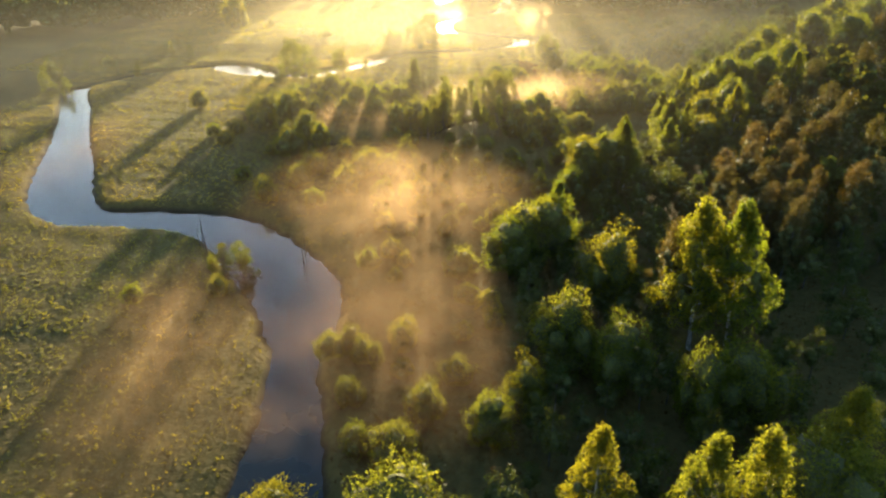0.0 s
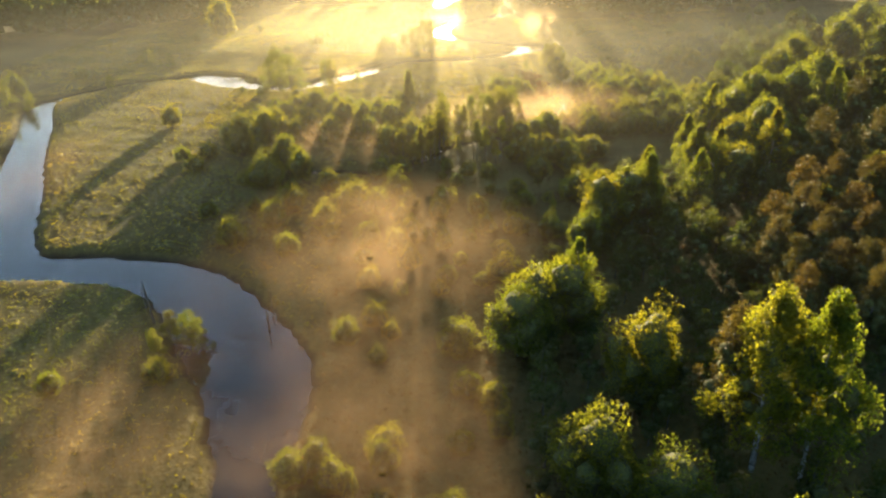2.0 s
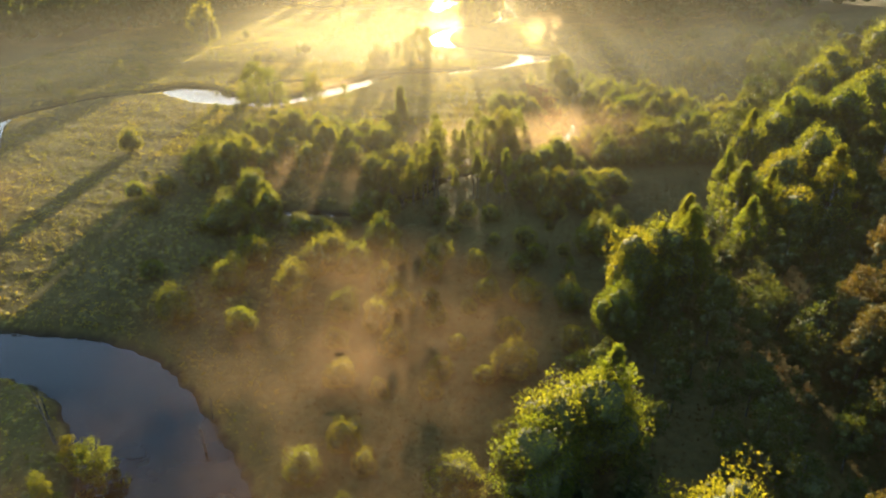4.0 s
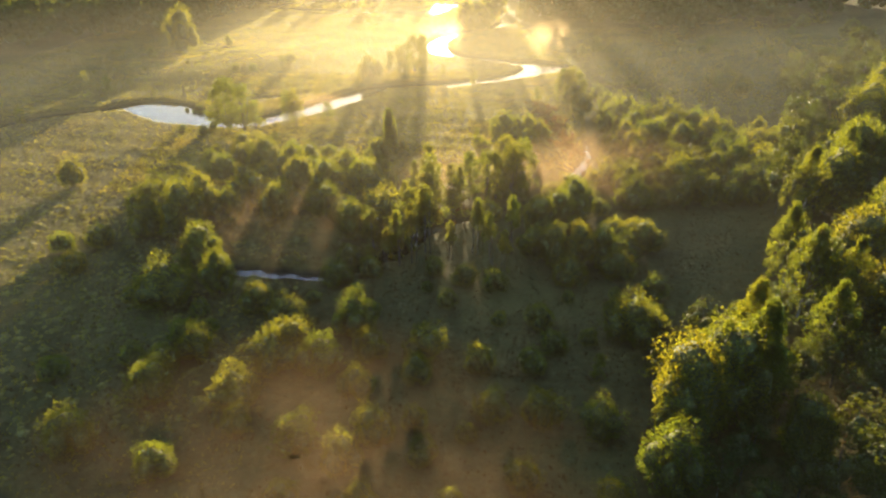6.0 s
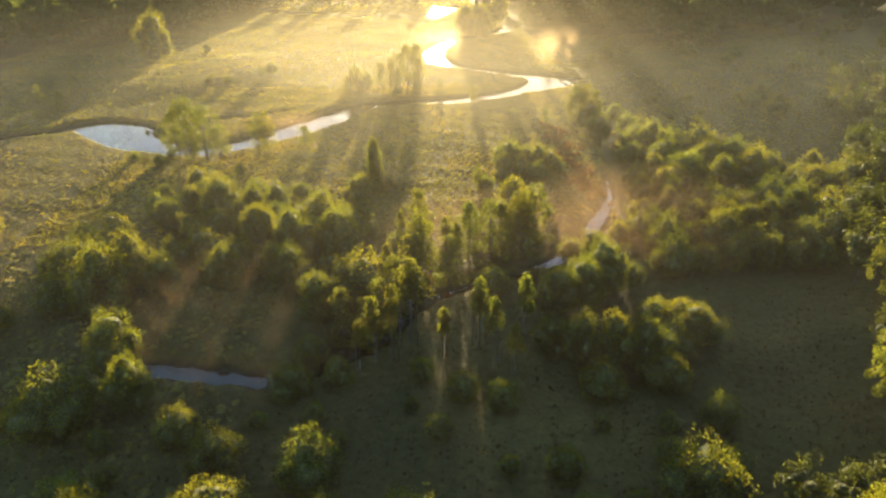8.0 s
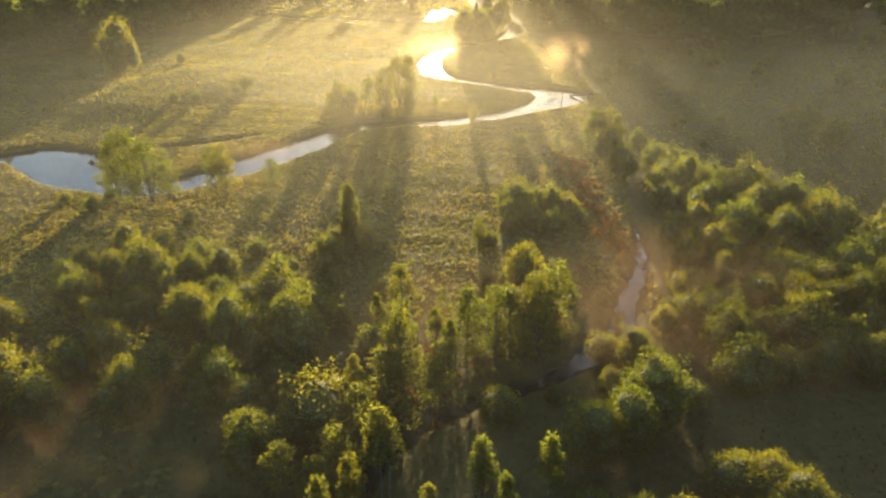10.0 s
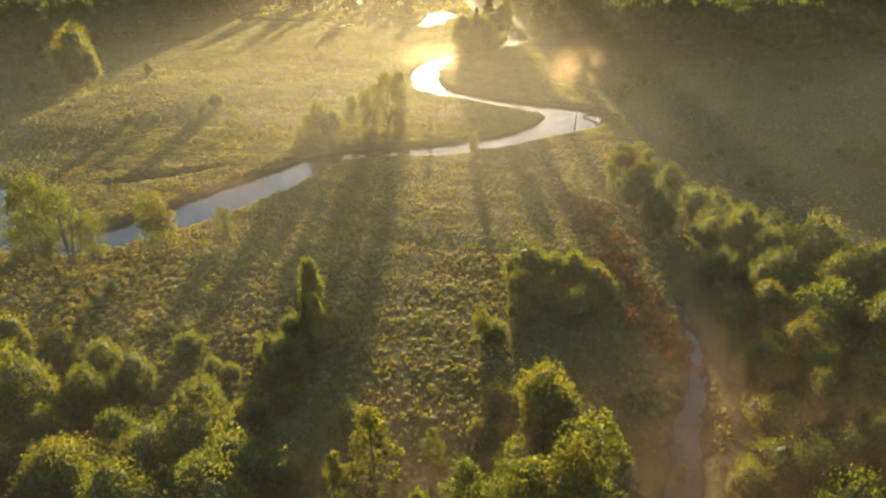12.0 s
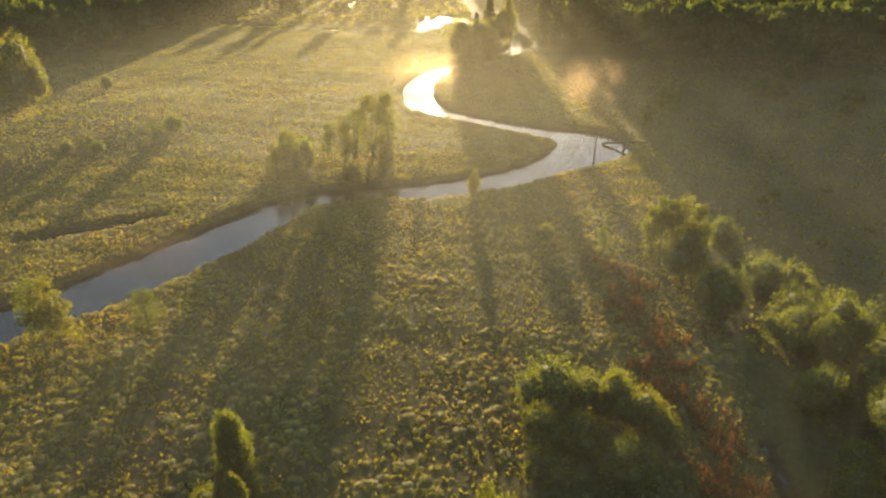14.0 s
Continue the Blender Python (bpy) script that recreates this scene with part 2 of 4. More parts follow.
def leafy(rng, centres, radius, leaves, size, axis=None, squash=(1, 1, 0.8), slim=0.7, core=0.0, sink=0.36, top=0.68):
    """The outer leaves, and the light-blocking knots inside them, drawn in towards the crown's middle line."""
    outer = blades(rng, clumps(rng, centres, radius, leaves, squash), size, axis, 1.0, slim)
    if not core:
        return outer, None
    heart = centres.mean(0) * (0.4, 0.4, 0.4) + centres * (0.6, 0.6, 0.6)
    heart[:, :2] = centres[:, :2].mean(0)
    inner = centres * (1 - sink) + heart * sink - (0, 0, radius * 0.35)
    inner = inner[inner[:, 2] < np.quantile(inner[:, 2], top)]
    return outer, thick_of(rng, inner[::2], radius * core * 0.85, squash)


# Each kind: height in metres of the tree as built, and its trunk and crown.


def birch(rng):
    wood, tips = limbs(rng, 17.0, 0.24, 16, 0.25, 4.2, 0.75)
    z = rng.uniform(0.2, 1.0, 110)
    wide = 4.2 * np.sin(np.clip(0.25 + z * 0.8, 0, 1) * math.pi) ** 0.8 + 0.25
    w = rng.uniform(0, 2 * math.pi, 110)
    r = wide * rng.uniform(0.35, 1.0, 110)
    c = np.column_stack([r * np.cos(w), r * np.sin(w), 0.8 + z * 16.6])
    return 18.0, wood, BIRCH_BARK, leafy(rng, c, 0.8, 120, 0.15, np.array([0, 0, -0.8]), (1, 1, 1.5), 0.7, 0.75), BIRCH_LEAF


def cushions(rng, domes, per_area, size, rise):
    """A close rounded crown of several domes: a skin of small leaves over solid light-blocking cores.
    domes: rows of x, y, z and the radii across and up; leaves within another dome are left out."""
    domes = np.asarray(domes, float)
    places, ways, cores = [], [], []
    ring, level = 12, 8
    turn = np.arange(ring) * 2 * math.pi / ring
    faces = [(i * ring + j, i * ring + (j + 1) % ring, (i + 1) * ring + (j + 1) % ring) for i in range(level - 1) for j in range(ring)]
    faces += [(i * ring + j, (i + 1) * ring + (j + 1) % ring, (i + 1) * ring + j) for i in range(level - 1) for j in range(ring)]
    for k, (x, y, z, wide, tall) in enumerate(domes):
        humps = unit(rng.normal(size=(9, 3)))

        def swell(d):
            return 0.8 + 0.36 * np.exp(-12 * (1 - d @ humps.T)).sum(1, keepdims=True)

        d = unit(rng.normal(size=(int(per_area * 12.6 * wide * (wide + tall) / 2), 3)))
        p = d * swell(d) * rng.triangular(0.55, 1.0, 1.16, (len(d), 1)) * (wide, wide, tall) + (x, y, z)
        free = p[:, 2] > 0.25
        for i, other in enumerate(domes):
            if i != k:
                free &= (((p - other[:3]) / other[[3, 3, 4]]) ** 2).sum(1) > 0.5
        places.append(p[free])
        ways.append(d[free] * 0.5 + (0, 0, rise))
        up = np.linspace(-0.998, 0.998, level)[:, None] + 0 * turn
        flat = np.sqrt(1 - up * up)
        c = np.stack([flat * np.cos(turn), flat * np.sin(turn), up], 2).reshape(-1, 3)
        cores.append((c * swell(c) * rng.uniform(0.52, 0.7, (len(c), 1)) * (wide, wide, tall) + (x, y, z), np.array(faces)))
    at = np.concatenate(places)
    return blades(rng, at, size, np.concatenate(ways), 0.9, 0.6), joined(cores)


def ringed(rng, count, reach, z, wide, tall):
    """Side domes round a crown's middle."""
    w = rng.uniform(0, 6) + np.arange(count) * 2 * math.pi / count + rng.normal(0, 0.25, count)
    r = reach * rng.uniform(0.75, 1.15, count)
    s = rng.uniform(0.75, 1.2, count)
    return [(a * math.cos(b), a * math.sin(b), z + rng.normal(0, 0.12 * tall), wide * q, tall * q) for a, b, q in zip(r, w, s)]


def alder(rng):
    wood, tips = limbs(rng, 10.0, 0.17, 12, 0.25, 3.2, 0.7)
    domes = [(rng.normal(0, 0.3), rng.normal(0, 0.3), 7.4, 2.6, 3.5)] + ringed(rng, 5, 2.0, 5.2, 1.9, 2.9) + ringed(rng, 4, 1.8, 3.0, 1.9, 2.2)
    return 11.0, wood, BARK, cushions(rng, domes, 19, 0.155, 0.4), ALDER_LEAF


def willow(rng):
    wood = []
    for i in range(6):
        w = rng.uniform(0, 2 * math.pi)
        out = np.array([math.cos(w), math.sin(w), 0])
        wood.append(stem([(0, 0, -0.3), out * 0.7 + (0, 0, 1.8), out * 1.6 + (0, 0, rng.uniform(3.2, 4.6))], [0.09, 0.06, 0.015], 4))
    domes = [(0, 0, 3.0, 2.1, 2.9)] + ringed(rng, 4, 1.5, 2.2, 1.6, 2.2)
    return 6.0, wood, BARK, cushions(rng, domes, 26, 0.13, 0.8), WILLOW_LEAF


def spruce(rng):
    wood = [stem([(0, 0, -0.4), (0, 0, 7), (0, 0, 13.6)], [0.2, 0.12, 0.02])]
    places, ways = [], []
    for z in np.arange(0.9, 13.7, 0.42):
        reach = 3.2 * (1 - z / 14.2) ** 0.75
        for w in rng.uniform(0, 2 * math.pi, 9):
            out = np.array([math.cos(w), math.sin(w), -0.32])
            for s in np.linspace(0.2, 1, 7):
                places.append((0, 0, z) + out * reach * s * rng.uniform(0.85, 1.1))
                ways.append(out)
    at = np.array(places) + rng.normal(0, 0.08, (len(places), 3))
    return 14.0, wood, BARK, (blades(rng, at, 0.42, np.array(ways) * 2.0, 1.0, 0.6), None), SPRUCE_NEEDLE


def pine(rng):
    wood, tips = limbs(rng, 16.0, 0.2, 18, 0.4, 3.2, 0.55)
    c = np.concatenate([tips, tiers(rng, 84, 3.5, 16.4, 3.3, 0.75)])
    return 17.0, wood, BARK, leafy(rng, c, 0.75, 76, 0.14, np.array([0, 0, 1.0]), (0.9, 0.9, 1.15), 0.5, 1.15), PINE_NEEDLE


def tiers(rng, count, low, high, wide, power=0.7):
    """Places for clumps in a crown that narrows upwards, most of them near its skin."""
    z = rng.uniform(0.0, 1.0, count) ** 1.15
    w = rng.uniform(0, 2 * math.pi, count)
    r = wide * ((1 - z) ** power + 0.12) * rng.uniform(0.35, 1.0, count)
    return np.column_stack([r * np.cos(w), r * np.sin(w), low + z * (high - low)])


def slender(rng):
    wood, tips = limbs(rng, 8.8, 0.11, 16, 0.2, 2.0, 1.1, 0.03)
    second, more = limbs(rng, 7.2, 0.08, 9, 0.3, 1.5, 1.1, 0.06)
    c = np.concatenate([tips[:8], tiers(rng, 34, 1.3, 8.8, 1.75, 0.6)])
    return 9.0, wood + second, BARK, leafy(rng, c, 0.62, 84, 0.13, None, (1, 1, 1.15), 0.65, 0.4), ALDER_LEAF


def lanky(rng):
    wood, tips = limbs(rng, 9.0, 0.12, 18, 0.45, 1.9, 0.9, 0.03)
    second, more = limbs(rng, 8.0, 0.09, 12, 0.5, 1.6, 0.9, 0.05)
    c = np.concatenate([tips, more, tiers(rng, 14, 4.5, 9.0, 1.2)])
    return 9.2, wood + [(v + (0.7, 0.3, 0), f) for v, f in second], BARK, leafy(rng, c, 0.55, 60, 0.14, None, (1, 1, 1.0), 0.65), ALDER_LEAF


def bankside(rng):
    wood, tips = limbs(rng, 10.5, 0.16, 20, 0.1, 3.0, 0.8)
    for i in range(3):
        lean = rng.normal(0, 1.1, 2)
        wood.append(stem([(0, 0, -0.3), (lean[0] * 0.6, lean[1] * 0.6, 4.0), (lean[0], lean[1], 8.5)], [0.13, 0.09, 0.02], 5))
    c = np.concatenate([tips, tiers(rng, 56, 1.5, 10.8, 3.1, 0.5)])
    return 11.0, wood, BARK, leafy(rng, c, 0.66, 72, 0.125, None, (1, 1, 1.1), 0.65), ALDER_LEAF


def column(rng):
    wood, tips = limbs(rng, 9.0, 0.13, 10, 0.15, 1.2, 1.5)
    z = rng.uniform(0.0, 1.0, 150)
    w, r = rng.uniform(0, 2 * math.pi, 150), 1.25 * np.sqrt(1 - z ** 2.2) * rng.uniform(0.55, 1.0, 150) * (1 - 0.25 * np.exp(-8 * z)) + 0.05
    c = np.column_stack([r * np.cos(w), r * np.sin(w), 0.4 + z * 8.6])
    return 9.5, wood, BARK, leafy(rng, c, 0.42, 110, 0.1, np.array([0, 0, 0.9]), (1, 1, 1.6), 0.7, 0.9), BIRCH_LEAF


def wood_tree(rng):
    """A plainer tree for the inside of the wood."""
    wood, tips = limbs(rng, 11.0, 0.17, 7, 0.35, 3.0, 0.8)
    c = lobes(rng, 46, (0, 0, 7.0), (3.3, 3.3, 4.6), 0.45)
    return 12.0, wood, BARK, leafy(rng, c, 0.95, 34, 0.2, None, (1, 1, 0.85), 0.7, 1.15), WOOD_LEAF


def dead(rng):
    wood, tips = limbs(rng, 8.3, 0.26, 14, 0.35, 2.6, 0.5, 0.03)
    return 8.5, wood, DEAD_WOOD, None, None


KINDS = {
    "B": ("birch_tree", birch, 4, "tree", "tall birch in fresh yellow-green leaf with drooping twigs"),
    "A": ("alder_tree", alder, 5, "tree", "round-crowned alder in young green leaf"),
    "W": ("willow_bush", willow, 5, "bush", "dense green willow bush growing from wet ground"),
    "S": ("spruce_tree", spruce, 3, "tree", "dark green conical spruce"),
    "P": ("pine_tree", pine, 3, "tree", "brownish pine with open tufted crown"),
    "T": ("slender_alder", slender, 4, "tree", "slim alder with loose feathery leaves to near the ground"),
    "L": ("lanky_alder", lanky, 3, "tree", "tall thin alder with bare lower stems and a small crown"),
    "G": ("bankside_alder", bankside, 3, "tree", "many-stemmed alder leafy to the ground on the river bank"),
    "C": ("poplar_tree", column, 1, "tree", "narrow bright green column-shaped poplar on the meadow"),
    "F": ("forest_tree", wood_tree, 5, "tree", "broadleaf tree inside the wood, leaves coloured dark for shade"),
    "D": ("dead_tree", dead, 1, "tree", "bare grey dead tree standing at the water's edge"),
}
built, order = {}, random.Random(7)
standing = []


def stand(kind, x, y, high, group, label=""):
    """Plants one tree; the first of each shape is built, the others are copies of it."""
    name, make, shapes, category, words = KINDS[kind]
    shape = (kind, order.randrange(shapes))
    wide = order.uniform(0.95, 1.3) if kind in "WA" else order.uniform(1.1, 1.5) if kind in "TPG" else order.uniform(0.88, 1.12)
    m = pose(x, y, ground_height(x, y) - 0.05, order.uniform(-3, 3), order.uniform(-3, 3), order.uniform(0, 360))
    standing.append((x, y))
    if shape not in built:
        tall, wood, bark, crown, leaf = make(np.random.default_rng(hash_of(shape)))
        tree = new(name)
        tree.empty_display_size = 0.5
        part("trunk", mesh_of("trunk", *joined(wood), bark, True), tree)
        if crown is not None:
            part("crown", mesh_of("crown", *crown[0], leaf), tree)
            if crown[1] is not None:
                part("inner_foliage", mesh_of("inner_foliage", *crown[1], INNER, True), tree, "solid core that keeps light out of the crown")
        built[shape] = tree, tall
    else:
        tree, tall = built[shape]
        tree = None, tree
    s = (high - 0.6) / tall
    grow = Matrix.Diagonal((s * wide, s * wide, s, 1))
    if isinstance(tree, tuple):
        first = tree[1]
        undo = Matrix.Diagonal((1 / first.scale[0], 1 / first.scale[1], 1 / first.scale[2], 1))
        tree = copy_thing(first, m @ grow @ undo)
    else:
        tree.matrix_basis = m @ grow
    return tagged(tree, label=label or words, category=category, group=group)


def hash_of(shape):
    return ord(shape[0]) * 31 + shape[1] * 7 + 5


# ---- the river's course: x, y, half width ----
RIVER = [
    (-4, -260, 6), (-12, -60, 6), (-13, 20, 5), (-15.5, 51, 5), (-15.8, 62, 4), (-17, 75, 3.4), (-18, 87, 6), (-20, 95, 7.4), (-26, 105, 7.5),
    (-34, 117, 6.5), (-44, 124.5, 5.5), (-57, 127.5, 5), (-69, 129.5, 5.2), (-78, 140, 6.5), (-86.5, 160, 6.8), (-98.5, 190.5, 5), (-112, 224, 4.8),
]
RIVER_WEST = [
    (-112, 224, 4.8), (-121, 244, 4.4), (-125, 258, 4), (-119, 272, 3.2), (-108, 287, 3.6), (-95, 293.5, 2.6), (-84, 300, 6.5), (-75, 295, 8.5), (-66, 285, 8),
    (-56, 277, 6), (-44, 273.5, 5.8), (-35, 278, 6), (-28, 285.8, 6.3), (-22, 293, 6.4), (-13.5, 304, 6), (-5, 316.8, 4.6), (7, 321, 3.9), (24, 322.5, 5), (38, 327, 5.2),
]
RIVER_NORTH = [
    (38, 327, 5.2), (51, 335.5, 5.6), (62, 346, 8.6), (62, 357, 7), (51, 365, 4.2), (33, 381, 4), (23.5, 394, 5), (21.5, 415, 5), (24, 435, 5), (34, 458, 5.2),
    (44, 468, 5), (70, 500, 5), (72, 560, 5), (50, 608, 8), (36, 606, 9), (29, 574, 4), (13, 562, 2.5), (-18, 570, 2.5), (-51, 589, 2.5), (-72, 598, 6),
    (-92, 622, 7), (-85, 640, 5), (-60, 655, 3), (-20, 720, 4), (0, 1200, 6),
]
OXBOW = [(-28, 177, 1.4), (-15, 174, 1.7), (-6, 173, 1.4), (3, 181, 2.4), (10, 191, 1.8), (18, 195, 0.9), (29, 200, 1.2), (40, 209, 1.8), (45, 219, 1.4), (51, 232, 0.9), (54, 246, 0.4)]
POND = [(-50, 302, 0.8), (-44, 305, 1.5), (-36, 308.5, 1.6), (-29, 312, 0.7)]


def smooth_course(points, step=1.5):
    """A curve through the points (Catmull-Rom), with the width carried along."""
    p = np.array(points, float)
    p = np.vstack([2 * p[0] - p[1], p, 2 * p[-1] - p[-2]])
    out = []
    for a, b, c, d in zip(p, p[1:], p[2:], p[3:]):
        for s in np.arange(0, 1, step / max(np.linalg.norm(c[:2] - b[:2]), step)):
            out.append(0.5 * (2 * b + (c - a) * s + (2 * a - 5 * b + 4 * c - d) * s ** 2 + (3 * b - a - 3 * c + d) * s ** 3))
    return np.array(out)


COURSE = np.vstack([smooth_course(c) for c in (RIVER, RIVER_WEST, RIVER_NORTH, OXBOW, POND)])


def from_water(x, y):
    """Metres from the water's edge, below zero in the water, for arrays of places."""
    x, y = np.atleast_1d(x), np.atleast_1d(y)
    best = np.full(x.shape, 1e9)
    for cx, cy, r in COURSE:
        near = (np.abs(x - cx) < 45) & (np.abs(y - cy) < 45)
        if near.any():
            best[near] = np.minimum(best[near], np.hypot(x[near] - cx, y[near] - cy) - r)
    return np.minimum(best, 40.0)


def roll_of(x, y):
    return np.sin(x * 0.11 + 1.3 * np.sin(y * 0.07)) * np.sin(y * 0.09 + 0.7) + 0.5 * np.sin(x * 0.31 + y * 0.23) * np.sin(y * 0.37 - x * 0.11)


def heights(x, y, water):
    land = 1.25 + 0.22 * roll_of(x, y)
    land = land + np.clip(0.09 * (x - 50 - 0.25 * np.maximum(0, y - 120)), 0, np.interp(y, [260, 420], [45, 12]))
    land = land + np.clip(0.05 * (-x - 150 - 0.1 * (y - 300)), 0, 12)
    land = land + 2.4 * np.exp(-((((x + 70 - 0.25 * (y - 372)) / 26) ** 2 + ((y - 374) / 44) ** 2) ** 2))
    edge = water + 0.5 * np.sin(x * 0.9 + y * 0.5) * np.sin(y * 0.8 - x * 0.4)
    t = np.clip(edge / 1.4, 0, 1)
    bank = t * t * (3 - 2 * t)
    bed = -np.clip(-edge / 2.5, 0, 1) * 1.4
    return np.where(edge > 0, land * bank + 0.02, bed)


def ground_height(x, y):
    return float(heights(np.array([x], float), np.array([y], float), from_water(np.array([x], float), np.array([y], float)))[0])


def lines(low, high, step, end, grow=1.18):
    mid = np.arange(low, high + step / 2, step)
    out, s = [], step
    a = b = 0.0
    while high + b < end:
        s *= grow
        b += s
        out.append(b)
    out = np.array(out)
    return np.concatenate([(low - out)[::-1], mid, high + out])


gx, gy = lines(-140, 110, 1.5, 4000), lines(40, 475, 1.6, 4000)
mx, my = np.meshgrid(gx, gy)
fx, fy = mx.ravel(), my.ravel()
gz = heights(fx, fy, from_water(fx, fy))
nx, ny = len(gx), len(gy)
cells = (np.arange(ny - 1)[:, None] * nx + np.arange(nx - 1)[None]).ravel()
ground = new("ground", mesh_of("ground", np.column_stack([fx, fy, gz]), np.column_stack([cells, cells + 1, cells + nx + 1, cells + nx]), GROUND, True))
tagged(ground, "rough river meadow with dark brown banks and wooded slope", "ground", kind="structure")

wx, wy = lines(-160, 140, 20, 4000, 1.6), lines(0, 700, 20, 4000, 1.6)
mx, my = np.meshgrid(wx, wy)
cells = (np.arange(len(wy) - 1)[:, None] * len(wx) + np.arange(len(wx) - 1)[None]).ravel()
water = new("water", mesh_of("water", np.column_stack([mx.ravel(), my.ravel(), np.zeros(mx.size)]), np.column_stack([cells, cells + 1, cells + len(wx) + 1, cells + len(wx)]), WATER))
tagged(water, "still winding river reflecting the morning sky", "river", kind="structure")

# ---- trees ----
FOREST_EDGE = [
    ("B", 36, 72, 22), ("B", 40, 70, 22.5), ("P", 35, 77, 18), ("B", 45, 134, 15.5),
    ("A", 19, 69, 12.5), ("A", 24, 64, 11.5), ("A", 28, 84, 14), ("A", 18, 97, 13),
    ("A", 21, 99, 14), ("B", 24, 101, 14.5), ("A", 15, 94, 12), ("B", 27.5, 37.5, 17),
    ("B", 76, 149, 17), ("A", 68, 144, 13), ("B", 107, 180, 17), ("B", 14.7, 41.3, 15),
    ("B", 23.1, 38.7, 16), ("A", 36.3, 56.8, 12), ("A", 31.3, 56.7, 12), ("B", 38.9, 44.8, 15),
    ("A", 34.3, 41.8, 14), ("A", 11.8, 60.3, 9), ("A", 7.2, 55.9, 8),
]
PINES = [
    ("P", 82.8, 144, 18), ("P", 104.1, 167.4, 18), ("P", 91.3, 132.5, 18), ("P", 71.6, 97.2, 17),
    ("P", 65.7, 97.9, 16), ("P", 57.2, 88.8, 15), ("P", 122.6, 175.6, 19), ("P", 68.5, 124.6, 16),
    ("P", 58.2, 114, 15), ("P", 82.9, 112.1, 18), ("P", 80.4, 119.8, 17), ("P", 155, 217.4, 20),
    ("P", 54.4, 106.7, 15), ("P", 63, 114.9, 16), ("P", 73.6, 124.9, 16), ("P", 83, 133.9, 17),
    ("P", 93.8, 144.5, 17), ("P", 53.5, 99, 15), ("P", 61.6, 106.1, 15), ("P", 68.3, 111.9, 16),
    ("P", 78.2, 121.5, 16), ("P", 67.1, 105.6, 15), ("P", 59, 98.9, 14), ("P", 51.7, 92.8, 14),
    ("P", 60.8, 94.9, 15),
]
FOREST_SLOPE = [
    ("B", 57.4, 139.9, 14), ("B", 63.6, 148, 15), ("A", 36.8, 130.8, 14), ("A", 40.8, 132.5, 14),
    ("A", 30.9, 121.6, 10), ("A", 84.1, 185.7, 15), ("A", 95.3, 196.5, 16), ("A", 116.4, 225.9, 16),
    ("A", 128.6, 236.8, 17), ("A", 116.5, 201.4, 18), ("A", 154.5, 255.5, 18), ("A", 177.9, 279.9, 19),
    ("A", 154.9, 231.9, 19), ("A", 82.9, 165.8, 16), ("A", 104.3, 194.2, 17), ("A", 72, 158.6, 15),
    ("A", 190.1, 278.7, 20),
]
BIRCH_ROW = [
    ("B", 76.6, 180.7, 16), ("B", 88.7, 190.3, 16), ("B", 46.6, 139, 15), ("B", 41.3, 134.1, 13),
    ("A", 34.8, 127.8, 10), ("B", 45.4, 132, 11), ("A", 47.4, 126.2, 9), ("B", 63.4, 161.1, 15),
    ("B", 61.2, 152.6, 15),
]
RIVER_BANK_WEST = [
    ("W", -43.9, 90.5, 4), ("W", -139.7, 268.5, 9), ("T", -132.8, 250.3, 10), ("T", -125.8, 249.4, 8),
    ("W", -129.6, 297.9, 6), ("T", -109.4, 275.3, 6), ("T", -112.8, 328.6, 7), ("T", -100.6, 318.2, 7),
    ("W", -14.9, 47.4, 7), ("W", -2.5, 44.3, 9), ("W", -12, 73.9, 5), ("W", -2, 76.7, 5),
    ("W", -7.6, 73, 4.5), ("T", -29.5, 101, 8), ("T", -33, 97, 5.5), ("W", -31, 92, 4.5),
   
    ("D", -37, 107, 8), ("D", -39.5, 111, 5), ("T", -33, 103, 6),
    ("A", -9.3, 75, 5), ("A", -2, 74.5, 5.5), ("A", -5.8, 71.5, 4.5), ("D", -20, 105.5, 6),
    ("D", -20.5, 110.5, 5),
]
WILLOW_THICKET = [
    ("W", -31, 164, 8.3), ("W", -24, 151, 5.7), ("W", -16.7, 161.5, 5.2), ("W", -1.7, 154.2, 7.2),
    ("W", 24, 153, 4.6), ("W", 36.3, 149, 7.8), ("W", 14.5, 143.6, 4.9), ("W", 8, 147.2, 6),
    ("W", -25.6, 141, 6.2), ("W", -14.8, 139, 6.2), ("W", -26.2, 146.5, 4.6), ("W", -10, 149.1, 6.7),
    ("W", -5.5, 145.6, 6.7), ("W", 0.8, 147.6, 5.7), ("W", 6.8, 142.2, 5.2), ("W", -11.7, 157.5, 5.2),
    ("T", 29, 140.5, 4.6), ("T", 35.7, 139.8, 5.7), ("W", 36.9, 159.3, 3.1), ("W", -31.3, 132.9, 6.2),
    ("W", -0.6, 140, 5.2), ("W", -22.3, 149.3, 5.7), ("W", -11.6, 146.7, 6.2),
]
